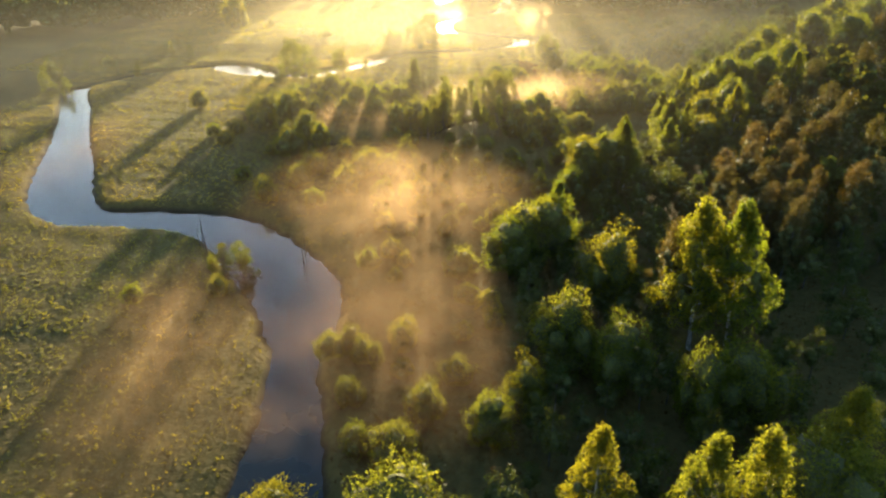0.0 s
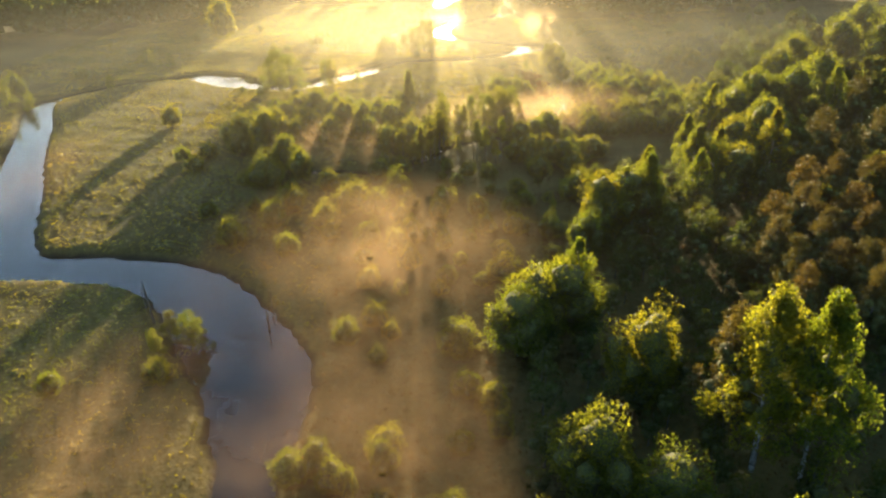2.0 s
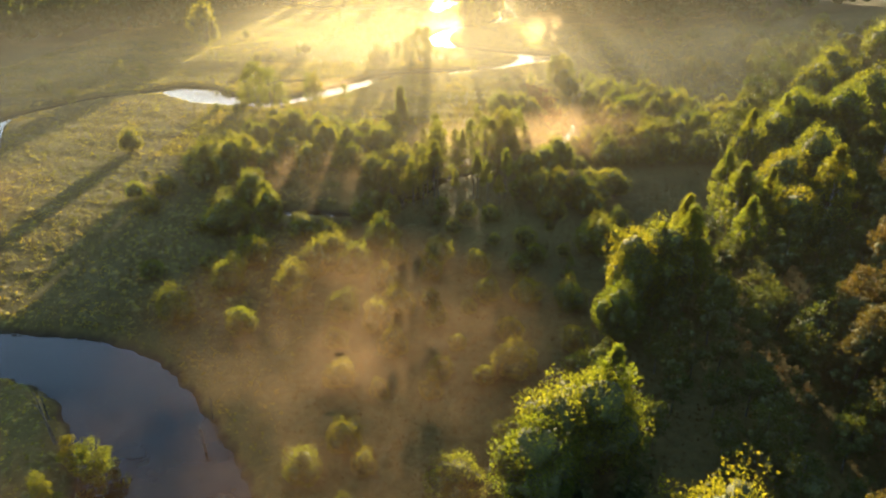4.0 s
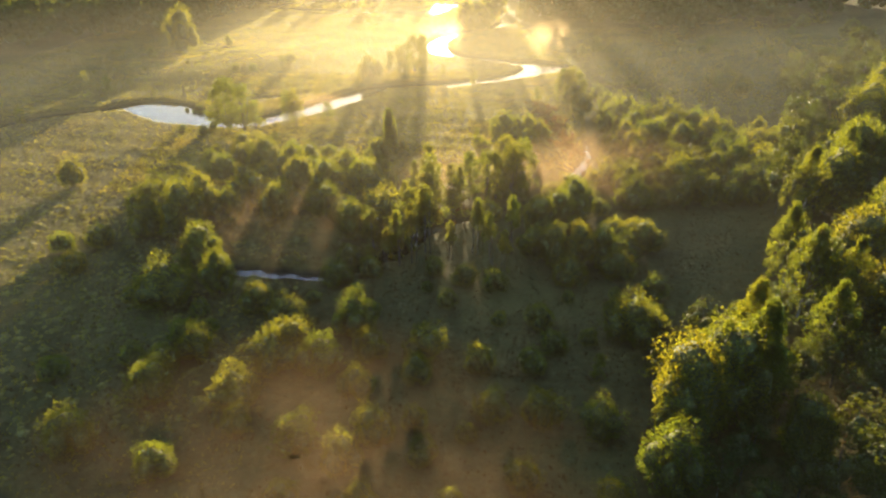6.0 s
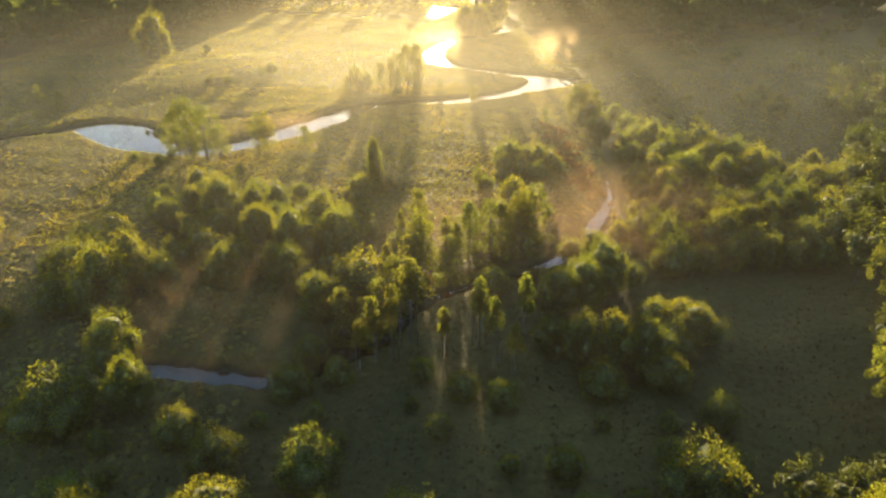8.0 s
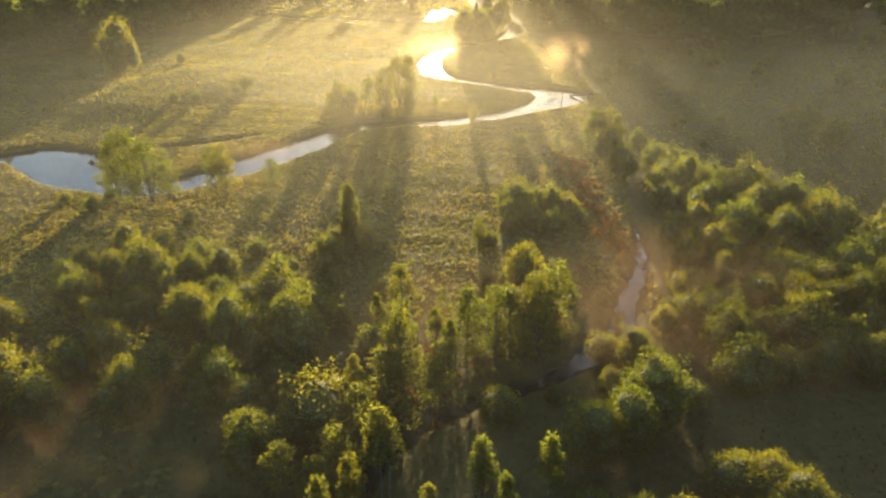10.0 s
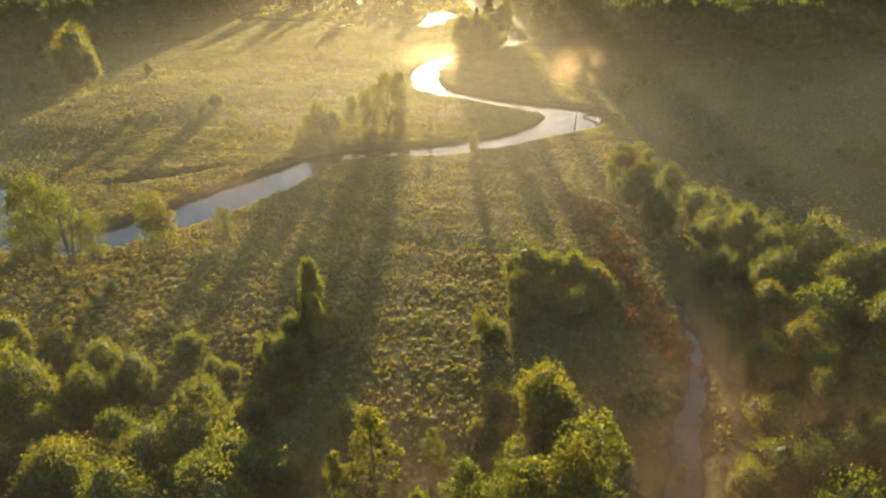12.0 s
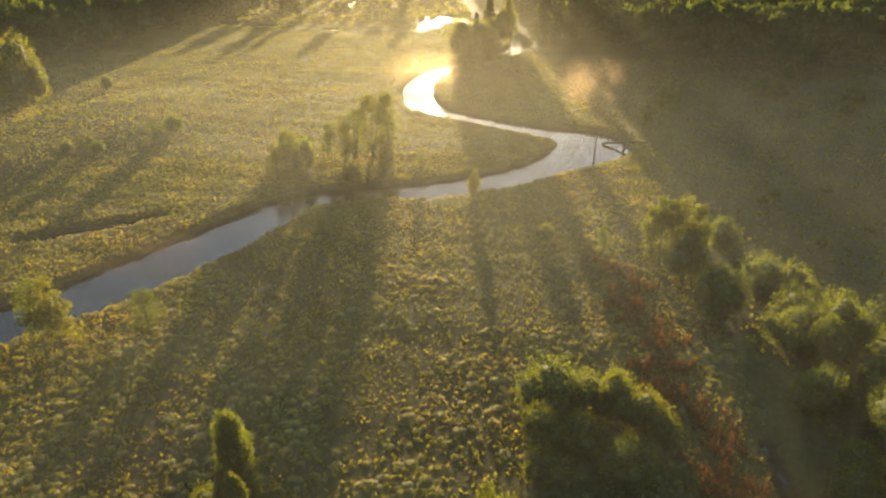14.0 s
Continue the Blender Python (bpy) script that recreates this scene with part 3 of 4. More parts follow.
ALDER_GROVE = [
    ("A", -35.2, 189, 12.6), ("A", -42.5, 196.4, 10.1), ("A", -33.6, 195.9, 11.2), ("A", -28.1, 173.9, 10.1),
    ("A", -23.7, 166.4, 9), ("A", -26.1, 220.9, 11.2), ("A", -17.2, 209.9, 10.1), ("A", -11.1, 205.9, 10.1),
    ("A", -3.8, 185.1, 9), ("T", -0.3, 180.1, 10.1), ("T", 4.7, 182.1, 11.2), ("T", 6.8, 186.4, 12.3),
    ("T", 9.1, 192.3, 12.3), ("T", 10.5, 197.6, 12.3), ("T", 18.7, 203.6, 11.2), ("T", 24.2, 203.1, 11.2),
    ("T", 30.2, 206.6, 12.3), ("A", 28.4, 216.9, 11.2), ("A", 37.5, 189.4, 10.1), ("A", 33.6, 185.2, 9.5),
    ("A", 29.5, 184.2, 9), ("W", -69.1, 218.7, 7.8), ("W", -50.1, 186.3, 5.6),
]
ALDER_GROVE_EDGE = [
    ("W", -55.7, 184.5, 5), ("W", -50.2, 176, 5), ("A", -35.3, 218.2, 8), ("A", -32.8, 225.1, 8),
    ("A", -22, 217, 8), ("W", -13, 201.6, 6), ("W", -7.9, 204.2, 6), ("A", -25, 203.5, 8),
    ("A", -28.6, 200.7, 8), ("T", 14.8, 194.5, 10), ("T", 2.9, 179.9, 9), ("L", 4.3, 174.1, 10.5),
    ("L", 6.4, 174.8, 11.5), ("L", 8.8, 178.9, 13), ("L", 2.3, 172.6, 8), ("L", 12.8, 175.1, 8),
    ("L", 17.8, 177.3, 11), ("L", 19.7, 173.8, 10),
]
MEADOW_THICKET = [
    ("C", 2.1, 239.3, 11.7), ("C", 2.7, 235.6, 8.8), ("C", 1.2, 236.8, 7.6), ("W", -0.8, 238, 4.6),
    ("W", 4.6, 238.4, 4), ("W", 2, 235.8, 4.2), ("A", -17, 211, 9), ("W", -10.5, 217.3, 5.5),
    ("G", 28, 203.4, 12.6), ("G", 22, 201, 12), ("W", 47, 210, 3.5), ("A", 39.1, 198.5, 7.5),
    ("T", 10.9, 210.6, 10.5), ("A", -39.1, 229.6, 6.5), ("A", -32.5, 230.1, 7), ("A", -27.7, 231.7, 7.5),
    ("A", -21.6, 229.6, 7.5), ("A", -16.8, 226.2, 7.5), ("A", -29, 225.1, 6.5), ("A", -11.8, 208.6, 6),
    ("W", -13.7, 235.4, 4), ("W", -9.3, 229.9, 4), ("W", -3.4, 232.6, 4), ("W", -3, 220.6, 5),
    ("W", -7.3, 229.3, 3.5), ("T", -12.9, 198.7, 7), ("W", -3.7, 198.7, 5),
]
OXBOW_THICKET = [
    ("T", 16.4, 214.4, 5), ("T", 23.5, 234.5, 7), ("W", 25.3, 235.1, 4.5), ("W", 36, 202, 4.5),
    ("T", 40.8, 211.2, 3.5), ("L", 56, 283.2, 12), ("L", 57.2, 281.8, 12), ("T", 59.2, 282, 12.5),
    ("T", 61, 282, 11), ("T", 55.8, 286, 9.5), ("W", 68, 273.9, 7), ("W", 69.3, 290.4, 5.5),
    ("W", 74.4, 260.2, 7), ("W", 74, 242.1, 7.5), ("W", 69.2, 244.7, 6), ("W", 86.7, 241.5, 7),
    ("W", 78.7, 233.6, 5), ("W", 80.2, 228.1, 5), ("W", 71.3, 219.5, 5), ("W", 69.8, 227.3, 5),
]
OXBOW_THICKET_EAST = [
    ("W", 71.2, 264.9, 6.5), ("W", 68.7, 252.1, 6), ("W", 80.2, 239.4, 6), ("W", 74.2, 233.9, 6),
    ("W", 59.4, 239.1, 5), ("W", 45.6, 207.9, 5), ("W", 49.7, 209.8, 5), ("W", 70.6, 271.6, 6.5),
    ("W", 74.8, 250.4, 6.5), ("W", 63.3, 218.7, 5), ("A", 62, 236, 8), ("A", 66, 243, 9),
    ("A", 70, 236, 8.5), ("A", 63, 228, 8), ("A", 74, 230, 9), ("A", 69, 250, 9),
    ("A", 76, 243, 8.5), ("A", 60, 248, 7), ("A", 66, 256, 8), ("W", 57, 236, 5),
    ("A", 58, 279, 9), ("A", 55, 224, 7.5), ("A", 58, 218, 7), ("W", 53, 216, 6),
    ("A", 60, 226, 8), ("A", 52, 208, 6.5), ("W", 56, 210, 6), ("A", 58, 268, 9),
]
RIVER_BANK_NORTH = [
    ("W", -30.2, 252.5, 3), ("W", -58.1, 263.2, 3), ("W", -50.8, 259.1, 4), ("W", -49.9, 265.2, 3),
    ("T", -9.6, 335.8, 9.5), ("W", -6.8, 341, 6.5), ("T", -1, 343, 9), ("T", 3.5, 339, 11.5), ("G", 5.5, 341.5, 12.5), ("T", -12, 338, 6), ("G", -8, 337, 9), ("A", -5, 335, 8), ("T", -10, 329, 7.5),
    ("W", 6, 326.5, 5), ("T", 12.7, 326.5, 6.5), ("D", -8, 316, 5), ("D", -5.5, 316.8, 6), ("L", 0.5, 338, 10), ("T", 30.1, 315.5, 5),
    ("G", 9.6, 343.5, 15), ("T", 13.1, 345.7, 15), ("W", 12.6, 339.8, 4), ("T", 20.6, 336.9, 4.5),
    ("T", -45.3, 357.9, 5.5), ("W", -43.2, 366.1, 6), ("W", -61.6, 347.5, 4), ("W", -55.5, 349, 4),
    ("A", -82.9, 424, 6), ("G", -44.5, 264, 15.5), ("G", -40.5, 262.5, 14.5), ("G", -48, 265.5, 12.5),
    ("G", -37.5, 264, 9), ("T", -28.5, 266, 11), ("T", -26, 265.5, 11.5), ("G", -17.6, 271.4, 6.2),
    ("W", -66, 294, 3), ("W", -63, 291.5, 2.6), ("W", -60.5, 289, 2.8), ("W", -62, 293.5, 2.4),
    ("W", -57, 286.5, 2.2), ("W", 61.5, 338, 1.5),
]
MARSH_BUSHES = [
    ("W", 84.4, 306.9, 3), ("W", 99.2, 310.7, 3), ("W", 95.8, 292.4, 2.5), ("W", 113.9, 295.5, 7.5),
    ("W", 113.2, 281.8, 7.5), ("W", 111.4, 292.9, 6), ("A", 83.2, 368.8, 7), ("W", 111.5, 297.7, 6),
    ("A", -111.1, 394.7, 6), ("W", 87.9, 309.2, 3), ("W", 85.2, 288.5, 3),
]
BIG = [
    ("A", -98, 402, 23), ("D", 60.5, 338.5, 9.2),
]
KNOLL_JUNIPERS = [
    ("W", -98.7, 365.6, 2), ("W", -82.9, 347.5, 2), ("W", -85.3, 363.4, 2.2), ("W", -88, 372.5, 2),
    ("W", -85, 387.1, 2), ("W", -85.2, 392.8, 1.8), ("W", -80.4, 396.2, 1.8), ("W", -76, 404, 1.8),
    ("W", -75.2, 408.2, 1.8), ("W", -101.7, 358.3, 2.4), ("W", -100, 342.7, 2),
]
FAR_SPRUCES = [
    ("S", 46.2, 473.6, 21), ("S", 55.6, 499.2, 23), ("B", 66.9, 512.6, 21), ("S", 78.7, 500.5, 23),
    ("B", 93.8, 522.3, 21), ("A", 42.2, 475.4, 17), ("A", 82.4, 366, 7), ("A", 92.6, 381.7, 8),
    ("B", 99.6, 518.3, 20), ("A", 61.8, 506.8, 18), ("A", 44.3, 472.7, 14), ("A", 47.6, 465, 17),
    ("A", 39.7, 472.6, 13), ("A", 48.7, 465.8, 19),
]
ALDER_GROVE_FRONT = [
    ("L", 23.8, 176.9, 11.5), ("L", 21.6, 170.4, 8), ("W", -0.5, 170.5, 4.5), ("W", 10.1, 170.5, 4),
    ("W", 14.7, 166.4, 4.5), ("A", 27, 174.9, 7), ("A", 30.3, 172.2, 8.5), ("A", 34.2, 171.1, 9),
    ("A", 37.9, 170.8, 8), ("W", 31.3, 165.9, 5.5), ("W", 39.1, 166.8, 6), ("W", 19.2, 164.7, 4.5),
    ("A", -4.2, 175.5, 6), ("W", 41.7, 179.1, 6), ("W", 45.3, 178.9, 6), ("A", 46.7, 175.2, 7),
    ("W", 42.7, 173.7, 5),
]
OXBOW_BUSHES = [
    ("W", 64.3, 227.7, 5), ("W", 40.4, 294.5, 4), ("T", 48.9, 288.9, 5.5), ("T", 30.5, 316, 6),
    ("W", 32.8, 251.1, 7.5), ("W", 36, 250.1, 6.2), ("W", 39.1, 249.6, 6.8), ("W", 41.6, 247.2, 6),
    ("W", 37.6, 240.6, 5.5), ("W", 30.3, 245.7, 6), ("W", 34.2, 245, 5), ("W", 43.1, 245.5, 4),
    ("W", 29.3, 241.1, 4.5),
]

for group, rows in (("forest edge trees", FOREST_EDGE), ("pines on the slope", PINES), ("trees on the slope", FOREST_SLOPE), ("birch row", BIRCH_ROW),
                    ("trees on the western bank", RIVER_BANK_WEST), ("willow thicket", WILLOW_THICKET), ("alder grove", ALDER_GROVE), ("alder grove", ALDER_GROVE_EDGE), ("alder grove", ALDER_GROVE_FRONT),
                    ("meadow thicket", MEADOW_THICKET), ("oxbow thicket", OXBOW_THICKET), ("oxbow thicket", OXBOW_BUSHES), ("oxbow thicket", OXBOW_THICKET_EAST), ("trees on the northern bank", RIVER_BANK_NORTH),
                    ("marsh bushes", MARSH_BUSHES), ("juniper bushes on the knoll", KNOLL_JUNIPERS), ("far spruces", FAR_SPRUCES), ("single trees", BIG)):
    for kind, x, y, high in rows:
        stand(kind, x, y, high, group)


def wood_edge(y):
    """Where the wood on the eastern slope begins."""
    return float(np.interp(y, [0, 45, 95, 125, 135, 160, 185, 230, 300], [-2, 6, 17, 32, 40, 56, 72, 97, 135]))


def fill(kinds, count, area, high, gap, group, inside=lambda x, y: True, seed=1):
    rng = random.Random(seed)
    for i in range(count * 12):
        x, y = rng.uniform(area[0], area[1]), rng.uniform(area[2], area[3])
        if count and inside(x, y) and all(abs(x - a) > gap or abs(y - b) > gap or math.hypot(x - a, y - b) > gap for a, b in standing) and float(from_water(x, y)[0]) > 1.2:
            stand(rng.choice(kinds), x, y, rng.uniform(*high), group)
            count -= 1


fill("F", 36, (44, 76, 112, 152), (8, 11.5), 2.5, "undergrowth of the wood", seed=16)
fill("F", 50, (33, 78, 78, 126), (7, 10), 2.3, "undergrowth of the wood", lambda x, y: x < 0.78 * y + 22, 2)
fill("F", 140, (0, 90, 20, 128), (5.5, 9), 3.6, "undergrowth of the wood", lambda x, y: wood_edge(y) + 1 < x < 0.78 * y + 22, 3)
fill("F", 95, (30, 200, 118, 300), (9, 14), 4.4, "wood on the eastern slope", lambda x, y: wood_edge(y) + 2 < x < wood_edge(y) + 34 and x < 0.78 * y + 22, 13)
fill("W", 40, (-10, 30, 40, 135), (3, 6), 4.0, "bushes below the wood", lambda x, y: x < wood_edge(y) + 2, 4)
fill("WAA", 66, (45, 115, 200, 292), (5, 9.5), 3.8, "oxbow thicket", lambda x, y: 58 + 0.1 * (y - 205) < x < 75 + (0.9 if y < 258 else 0.45) * (258 - y), 5)
fill("WWA", 24, (120, 230, 260, 430), (4, 9), 7, "marsh bushes", lambda x, y: x > wood_edge(min(y, 300)) - 15, 6)
fill("AW", 26, (-48, 2, 190, 234), (6, 9.5), 3.6, "alder grove", seed=11)
fill("W", 22, (-40, 45, 128, 176), (2.5, 5), 4.5, "willow thicket", seed=12)
fill("W", 12, (-6, 46, 190, 224), (3, 6), 4.2, "alder grove", seed=14)
fill("L", 5, (-10, 40, 184, 212), (7, 10), 3.5, "alder grove", seed=8)

# Invented trees, added to cover and darken a lit stretch of open ground.
fill("WA", 14, (50, 76, 194, 222), (5.5, 8), 4.2, "oxbow thicket", seed=15)

# ---- far woods ----


def far_wood(name, count, area, high, inside, label, seed):
    rng = np.random.default_rng(seed)
    pieces = []
    while count:
        x, y = rng.uniform(area[0], area[1]), rng.uniform(area[2], area[3])
        if not inside(x, y):
            continue
        h = rng.uniform(*high)
        c = lobes(rng, 13, (0, 0, h * 0.6), (h * 0.22, h * 0.22, h * 0.38)) + (x, y, float(heights(np.array([x]), np.array([y]), np.array([40.0]))[0]))
        pieces.append(blades(rng, clumps(rng, c, h * 0.1, 17), h * 0.055, None, 1.0, 0.75))
        inner = c[::2] * (0.8, 0.8, 1) + np.array([x, y, 0]) * (0.2, 0.2, 0) - (0, 0, h * 0.05)
        # Solid knots added to keep sunlight from leaking through the wood.
        pieces.append(thick_of(rng, inner, h * 0.12))
        count -= 1
    tagged(new(name, mesh_of(name, *joined(pieces), FAR_LEAF)), label, "woods", kind="stuff")


def west_edge(y):
    return np.interp(y, [340, 363, 400, 455, 488, 560, 620, 900], [-240, -211, -170, -140, -112, -99, -92, -80])


def east_edge(y):
    return np.interp(y, [405, 450, 480, 700, 900], [150, 105, 84, 90, 100])


far_wood("far_woods", 620, (-330, -80, 350, 820), (19, 26), lambda x, y: west_edge(y) - 110 < x < west_edge(y), "dark hazy woods beyond the western meadow", 1)
far_wood("far_woods", 680, (80, 320, 405, 800), (18, 26), lambda x, y: east_edge(y) < x < east_edge(y) + 170, "dark hazy woods beyond the eastern marsh", 2)
far_wood("far_woods", 40, (-85, 30, 605, 740), (9, 14), lambda x, y: True, "backlit trees at the head of the valley", 3)
far_wood("far_woods", 160, (-150, 150, 820, 1200), (15, 22), lambda x, y: True, "pale woods closing the valley", 4)

far_wood("slope_woods", 170, (60, 260, 100, 320), (8, 13), lambda x, y: wood_edge(y) + 32 < x < wood_edge(y) + 110, "green broadleaf wood higher on the eastern slope", 5)

# ---- grass ----


def patchy(x, y):
    return np.sin(0.21 * x + 2.0 * np.sin(0.13 * y)) + np.sin(0.17 * y - 0.11 * x + 1.7 * np.sin(0.19 * x))


def mounds(name, count, area, size, inside, label, seed, leaf=SEDGE):
    """Old sedge tussocks: rough rounded humps with a fringe of blades, two thirds as high as wide."""
    rng = np.random.default_rng(seed)
    x, y = rng.uniform(area[0], area[1], count), rng.uniform(area[2], area[3], count)
    w = from_water(x, y)
    ok = (w > 0.9) & inside(x, y)
    x, y, w = x[ok], y[ok], w[ok]
    k = len(x)
    base = np.column_stack([x, y, heights(x, y, w) - 0.06])[:, None]
    s = size * rng.uniform(0.5, 1.4, (k, 1, 1))
    wide = rng.uniform(0.8, 1.3, (k, 1, 2))
    turn = (np.arange(7) * 2 * math.pi / 7)[None, :, None] + rng.uniform(0, 1, (k, 1, 1))
    rings = []
    for reach, rise in ((1.0, 0.0), (0.8, 0.2), (0.4, 0.33)):
        r = reach * rng.uniform(0.8, 1.2, (k, 7, 1))
        rings.append(np.concatenate([np.cos(turn) * r * wide[..., :1], np.sin(turn) * r * wide[..., 1:], rise * rng.uniform(0.8, 1.2, (k, 7, 1))], 2) * s + base)
    top = base + np.array([0, 0, 0.36]) * s
    v = np.concatenate([*rings, top], 1)
    f = []
    for a in range(7):
        b = (a + 1) % 7
        f += [(a, b, 7 + b), (a, 7 + b, 7 + a), (7 + a, 7 + b, 14 + b), (7 + a, 14 + b, 14 + a), (14 + a, 14 + b, 21)]
    f = (np.array(f)[None] + 22 * np.arange(k)[:, None, None]).reshape(-1, 3)
    tagged(new(name, mesh_of(name, v.reshape(-1, 3), f, TURF, True)), label, "grass", kind="stuff")
    fringe = clumps(rng, base[:, 0] + np.array([0, 0, 0.36]) * s[:, 0], size * 0.8, 26, (1, 1, 0.45))
    tagged(new("sedge_blades", mesh_of("sedge_blades", *blades(rng, fringe, size * 0.3, np.array([0, 0, 1.6]), 0.8, 0.22), leaf)), "backlit sedge blades crowning the tussocks", "grass", kind="stuff")


def tussocks(name, count, area, size, inside, label, seed, leaf=GRASS, blades_each=9, keep=0.8, broad=0.16):
    """Tufts of grass: each a sheaf of bent blades."""
    rng = np.random.default_rng(seed)
    x, y = rng.uniform(area[0], area[1], count), rng.uniform(area[2], area[3], count)
    w = from_water(x, y)
    ok = (w > keep) & inside(x, y)
    x, y, w = x[ok], y[ok], w[ok]
    z = heights(x, y, w)
    k = len(x)
    s = size * rng.uniform(0.6, 1.3, (k, 1, 1))
    turn = rng.uniform(0, 2 * math.pi, (k, blades_each, 1))
    out = np.concatenate([np.cos(turn), np.sin(turn), np.zeros_like(turn)], 2)
    side = np.concatenate([-np.sin(turn), np.cos(turn), np.zeros_like(turn)], 2)
    base = np.column_stack([x, y, z - 0.05])[:, None]
    spread = rng.uniform(0.25, 0.8, (k, blades_each, 1))
    foot = base + out * s * 0.3 * rng.uniform(0, 1, (k, blades_each, 1))
    top = base + out * s * spread + np.array([0, 0, 1]) * s * rng.uniform(0.55, 0.95, (k, blades_each, 1))
    wide = s * broad
    blade = np.stack([foot - side * wide, foot + side * wide, top], 2)
    tagged(new(name, mesh_of(name, blade.reshape(-1, 3), np.arange(blade.size // 3).reshape(-1, 3), leaf)), label, "grass", kind="stuff")


mounds("meadow_tussocks", 9500, (-62, 75, 220, 345), 0.5, lambda x, y: (x < 48 + 0.2 * (y - 214)) & (patchy(x, y) > -0.9), "sedge tussocks on the meadow lit from behind", 1)
tussocks("short_grass", 42000, (-62, 75, 214, 345), 0.36, lambda x, y: x < 48 + 0.2 * (y - 214), "short grass between the tussocks", 8, blades_each=4, broad=0.3)
mounds("meadow_tussocks", 8500, (-135, -12, 40, 300), 0.5, lambda x, y: (x > -0.85 * y - 30) & (y > 135), "sedge tussocks beside the river bend", 2)
mounds("meadow_tussocks", 4200, (-120, -36, 40, 135), 0.32, lambda x, y: x > -0.85 * y - 30, "low grassy tussocks on the near bank", 12)
tussocks("short_grass", 46000, (-135, -12, 40, 300), 0.25, lambda x, y: x > -0.85 * y - 30, "short grass beside the river bend", 9, blades_each=4, broad=0.36)
tussocks("meadow_grass", 95000, (-170, 75, 290, 640), 0.46, lambda x, y: (x < 40 + 0.25 * (640 - y)) & ((y > 325) | (x < -60)), "pale meadow grass north of the river", 3, blades_each=3, broad=0.4)
tussocks("marsh_grass", 14000, (60, 190, 205, 460), 0.58, lambda x, y: x > 50, "shaded marsh grass on the eastern side", 4, blades_each=4, broad=0.3)
tussocks("meadow_grass", 12000, (-220, 60, 600, 1000), 1.6, lambda x, y: x > -260, "pale far meadow grass", 6, blades_each=3, broad=0.5)
tussocks("undergrowth", 40000, (-45, 110, 30, 228), 0.36, lambda x, y: (x > -12) | (y > 130), "rank grass between the bushes, coloured brown for shade", 7, SHADE_GRASS, blades_each=4, broad=0.22)
tussocks("dry_reeds", 1150, (38, 57, 228, 286), 1.3, lambda x, y: np.abs(x - 47.5 - 0.02 * (y - 232) + 1.5 * np.sin(y * 0.4)) < 2.6 + 1.2 * np.sin(y * 1.3), "dry red-brown reeds along the oxbow", 5, REED, 14, -0.5, 0.07)

tussocks("dry_reeds", 320, (0, 16, 190, 206), 1.0, lambda x, y: patchy(x * 3, y * 3) > 0.2, "dry red-brown reeds under the alders", 11, REED, 12, -0.5, 0.07)

# ---- fallen logs at the bend ----
for a, b in (((66.5, 352.0, 0.3), (75.0, 344.0, 2.6)), ((68.5, 342.5, 0.5), (73.5, 351.0, 3.4))):
    pieces = [stem([a, tuple((p + q) / 2 for p, q in zip(a, b)), b], [0.34, 0.28, 0.1])]
    for s in (0.4, 0.6, 0.8):
        p = np.array(a) + (np.array(b) - np.array(a)) * s
        pieces.append(stem([p, p + (0.3, 0.5, 1.0)], [0.1, 0.02], 4))
    tagged(new("fallen_log", mesh_of("fallen_log", *joined(pieces), DEAD_WOOD, True)), "bare fallen trunk lying over the water's edge", "log", "logs at the bend")

# ---- morning mist ----


SIGHT = np.array([0.0, 0.82, -0.57])   # the slope across which the droplet sheets stand


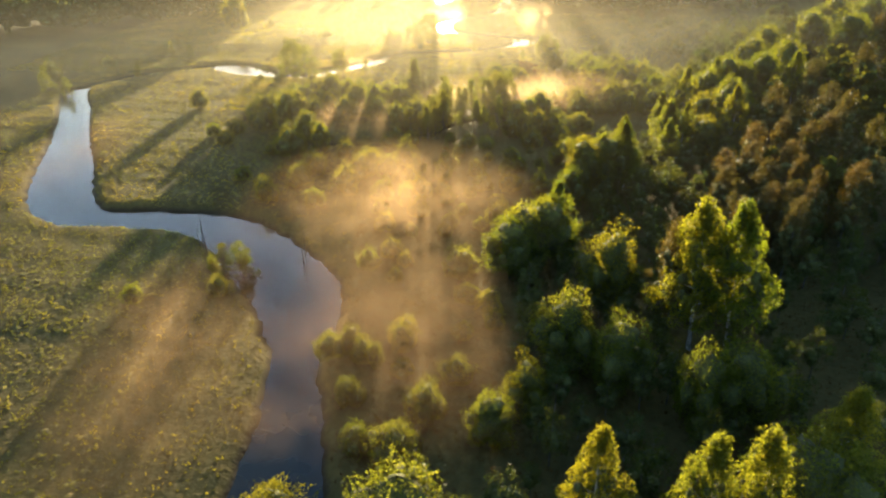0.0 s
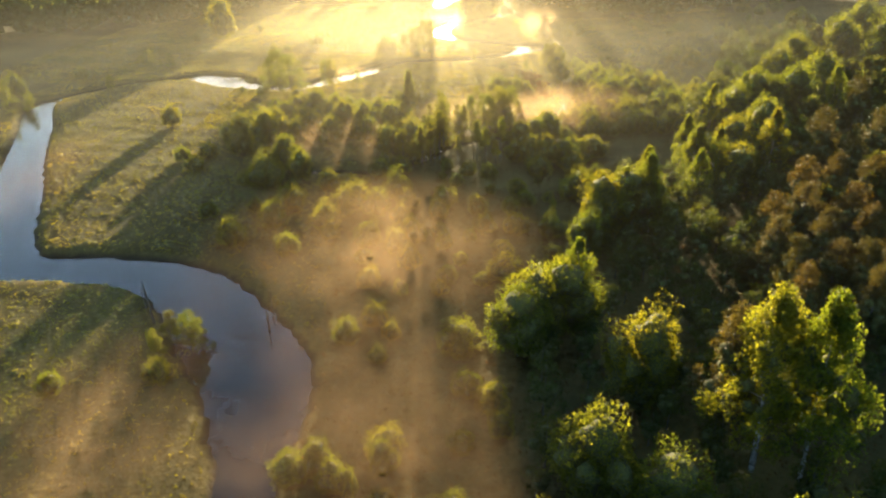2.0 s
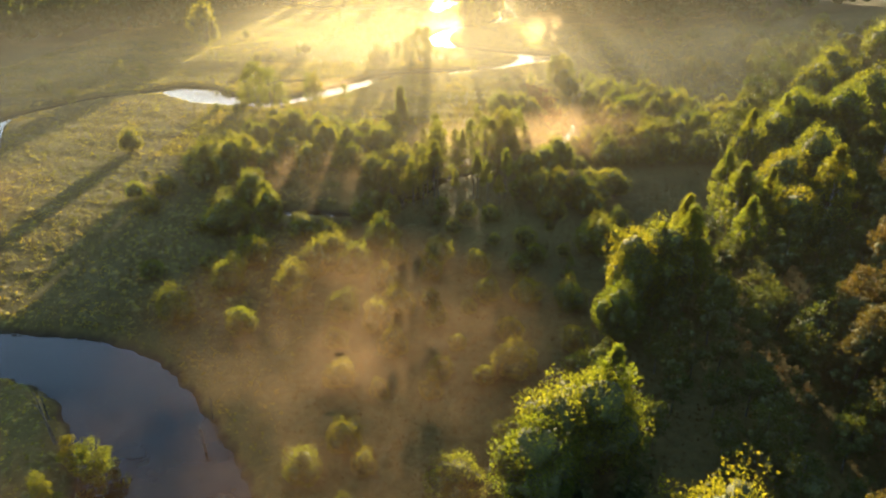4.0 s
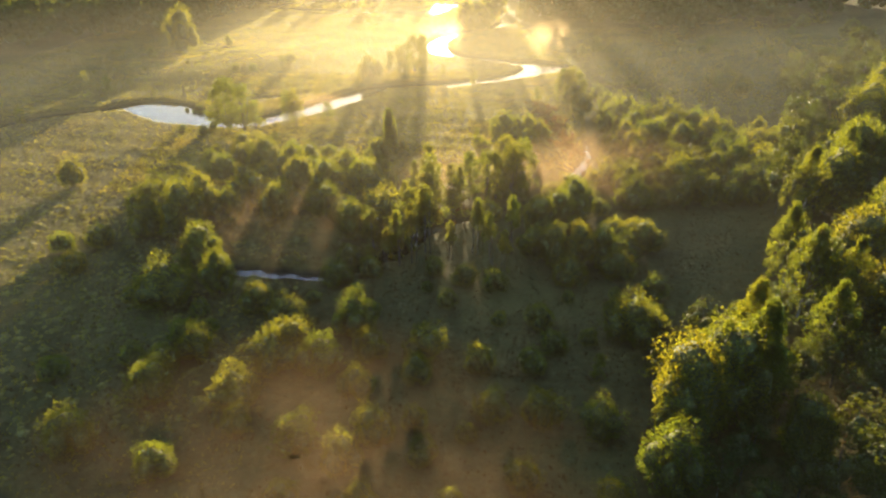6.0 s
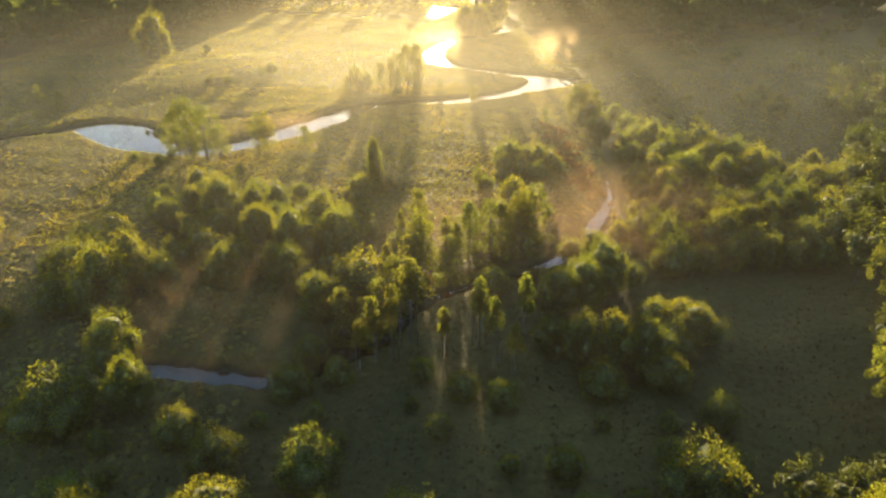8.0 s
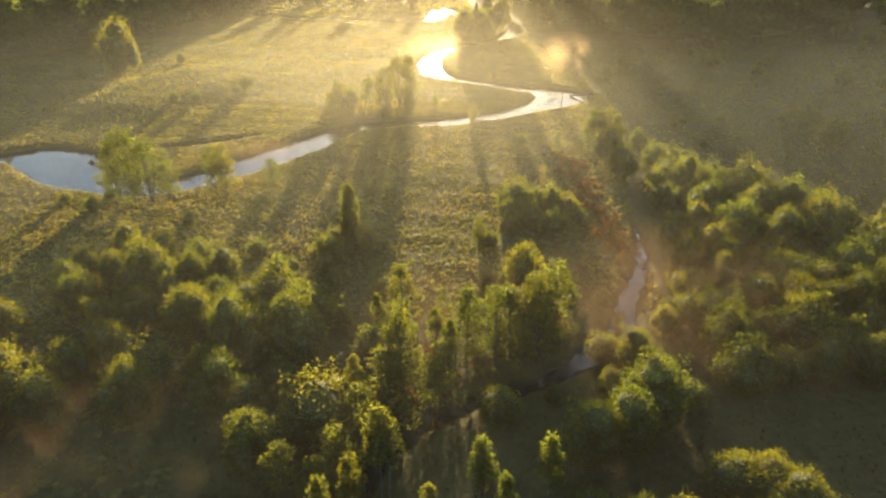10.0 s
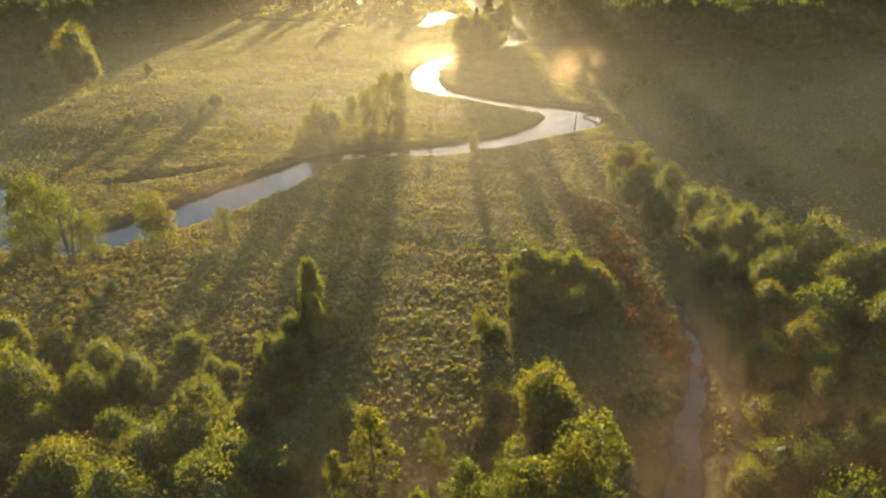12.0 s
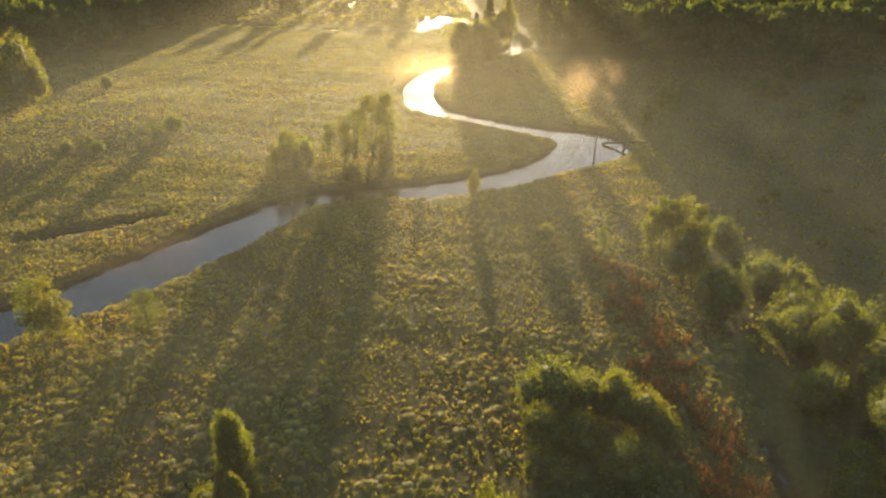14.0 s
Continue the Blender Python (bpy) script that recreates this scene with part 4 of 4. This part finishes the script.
def mist_bank(x, y, wide, deep, high, lift=0.0, sheets=13):
    """A low bank of mist: sheets of droplets one behind another, filling a flat dome above the ground."""
    across = unit((SIGHT * (wide, deep, high))[None])[0]
    side = np.array([1.0, 0.0, 0.0])
    rise = np.cross(across, side)
    pieces = []
    for level in np.linspace(-0.93, 0.93, sheets):
        r = math.sqrt(1 - level * level)
        w = np.linspace(0, 2 * math.pi, 29)[:-1, None]
        rings = [across * level + r * q * (np.cos(w) * side + np.sin(w) * rise) for q in (0.02, 0.35, 0.7, 1.0)]
        f = [(o * 28 + 28 + s, o * 28 + 28 + (s + 1) % 28, o * 28 + (s + 1) % 28, o * 28 + s) for o in range(3) for s in range(28)]
        pieces.append((np.vstack(rings), np.array(f)))
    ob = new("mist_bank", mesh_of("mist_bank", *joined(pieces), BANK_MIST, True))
    ob.matrix_basis = pose(x, y, high * 0.9 + 0.6 + lift) @ Matrix.Diagonal((wide, deep, high, 1))
    return tagged(ob, "drifting bank of morning mist tinted orange like low sun", "mist", "mist banks", "stuff")


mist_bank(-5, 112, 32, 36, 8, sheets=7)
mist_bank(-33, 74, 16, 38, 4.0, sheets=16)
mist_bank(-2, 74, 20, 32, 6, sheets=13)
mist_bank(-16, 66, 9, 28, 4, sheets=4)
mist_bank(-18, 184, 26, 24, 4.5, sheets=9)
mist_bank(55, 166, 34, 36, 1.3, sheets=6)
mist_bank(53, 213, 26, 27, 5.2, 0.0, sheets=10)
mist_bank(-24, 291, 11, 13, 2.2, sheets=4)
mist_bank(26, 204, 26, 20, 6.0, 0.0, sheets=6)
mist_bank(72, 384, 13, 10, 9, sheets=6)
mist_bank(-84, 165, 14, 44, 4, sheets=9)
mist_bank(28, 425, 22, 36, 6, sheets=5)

for back in np.concatenate([np.arange(70, 420, 13), np.arange(420, 900, 26)]):
    hx, hz = np.linspace(-520, 520, 40), np.linspace(-1.0, 38.0, 8)
    mx, mz = np.meshgrid(hx, hz)
    my = back + mz * 0.7 + 7 * np.sin(mx * 0.021 + back) + 4 * np.sin(mx * 0.05 + 2 * back)
    cells = (np.arange(7)[:, None] * 40 + np.arange(39)[None]).ravel()
    haze = new("valley_haze", mesh_of("valley_haze", np.column_stack([mx.ravel(), my.ravel(), mz.ravel()]), np.column_stack([cells + 40, cells + 41, cells + 1, cells]), HAZE, True))
    tagged(haze, "thin sheet of haze hanging over the valley", "haze", "haze layers", "stuff")
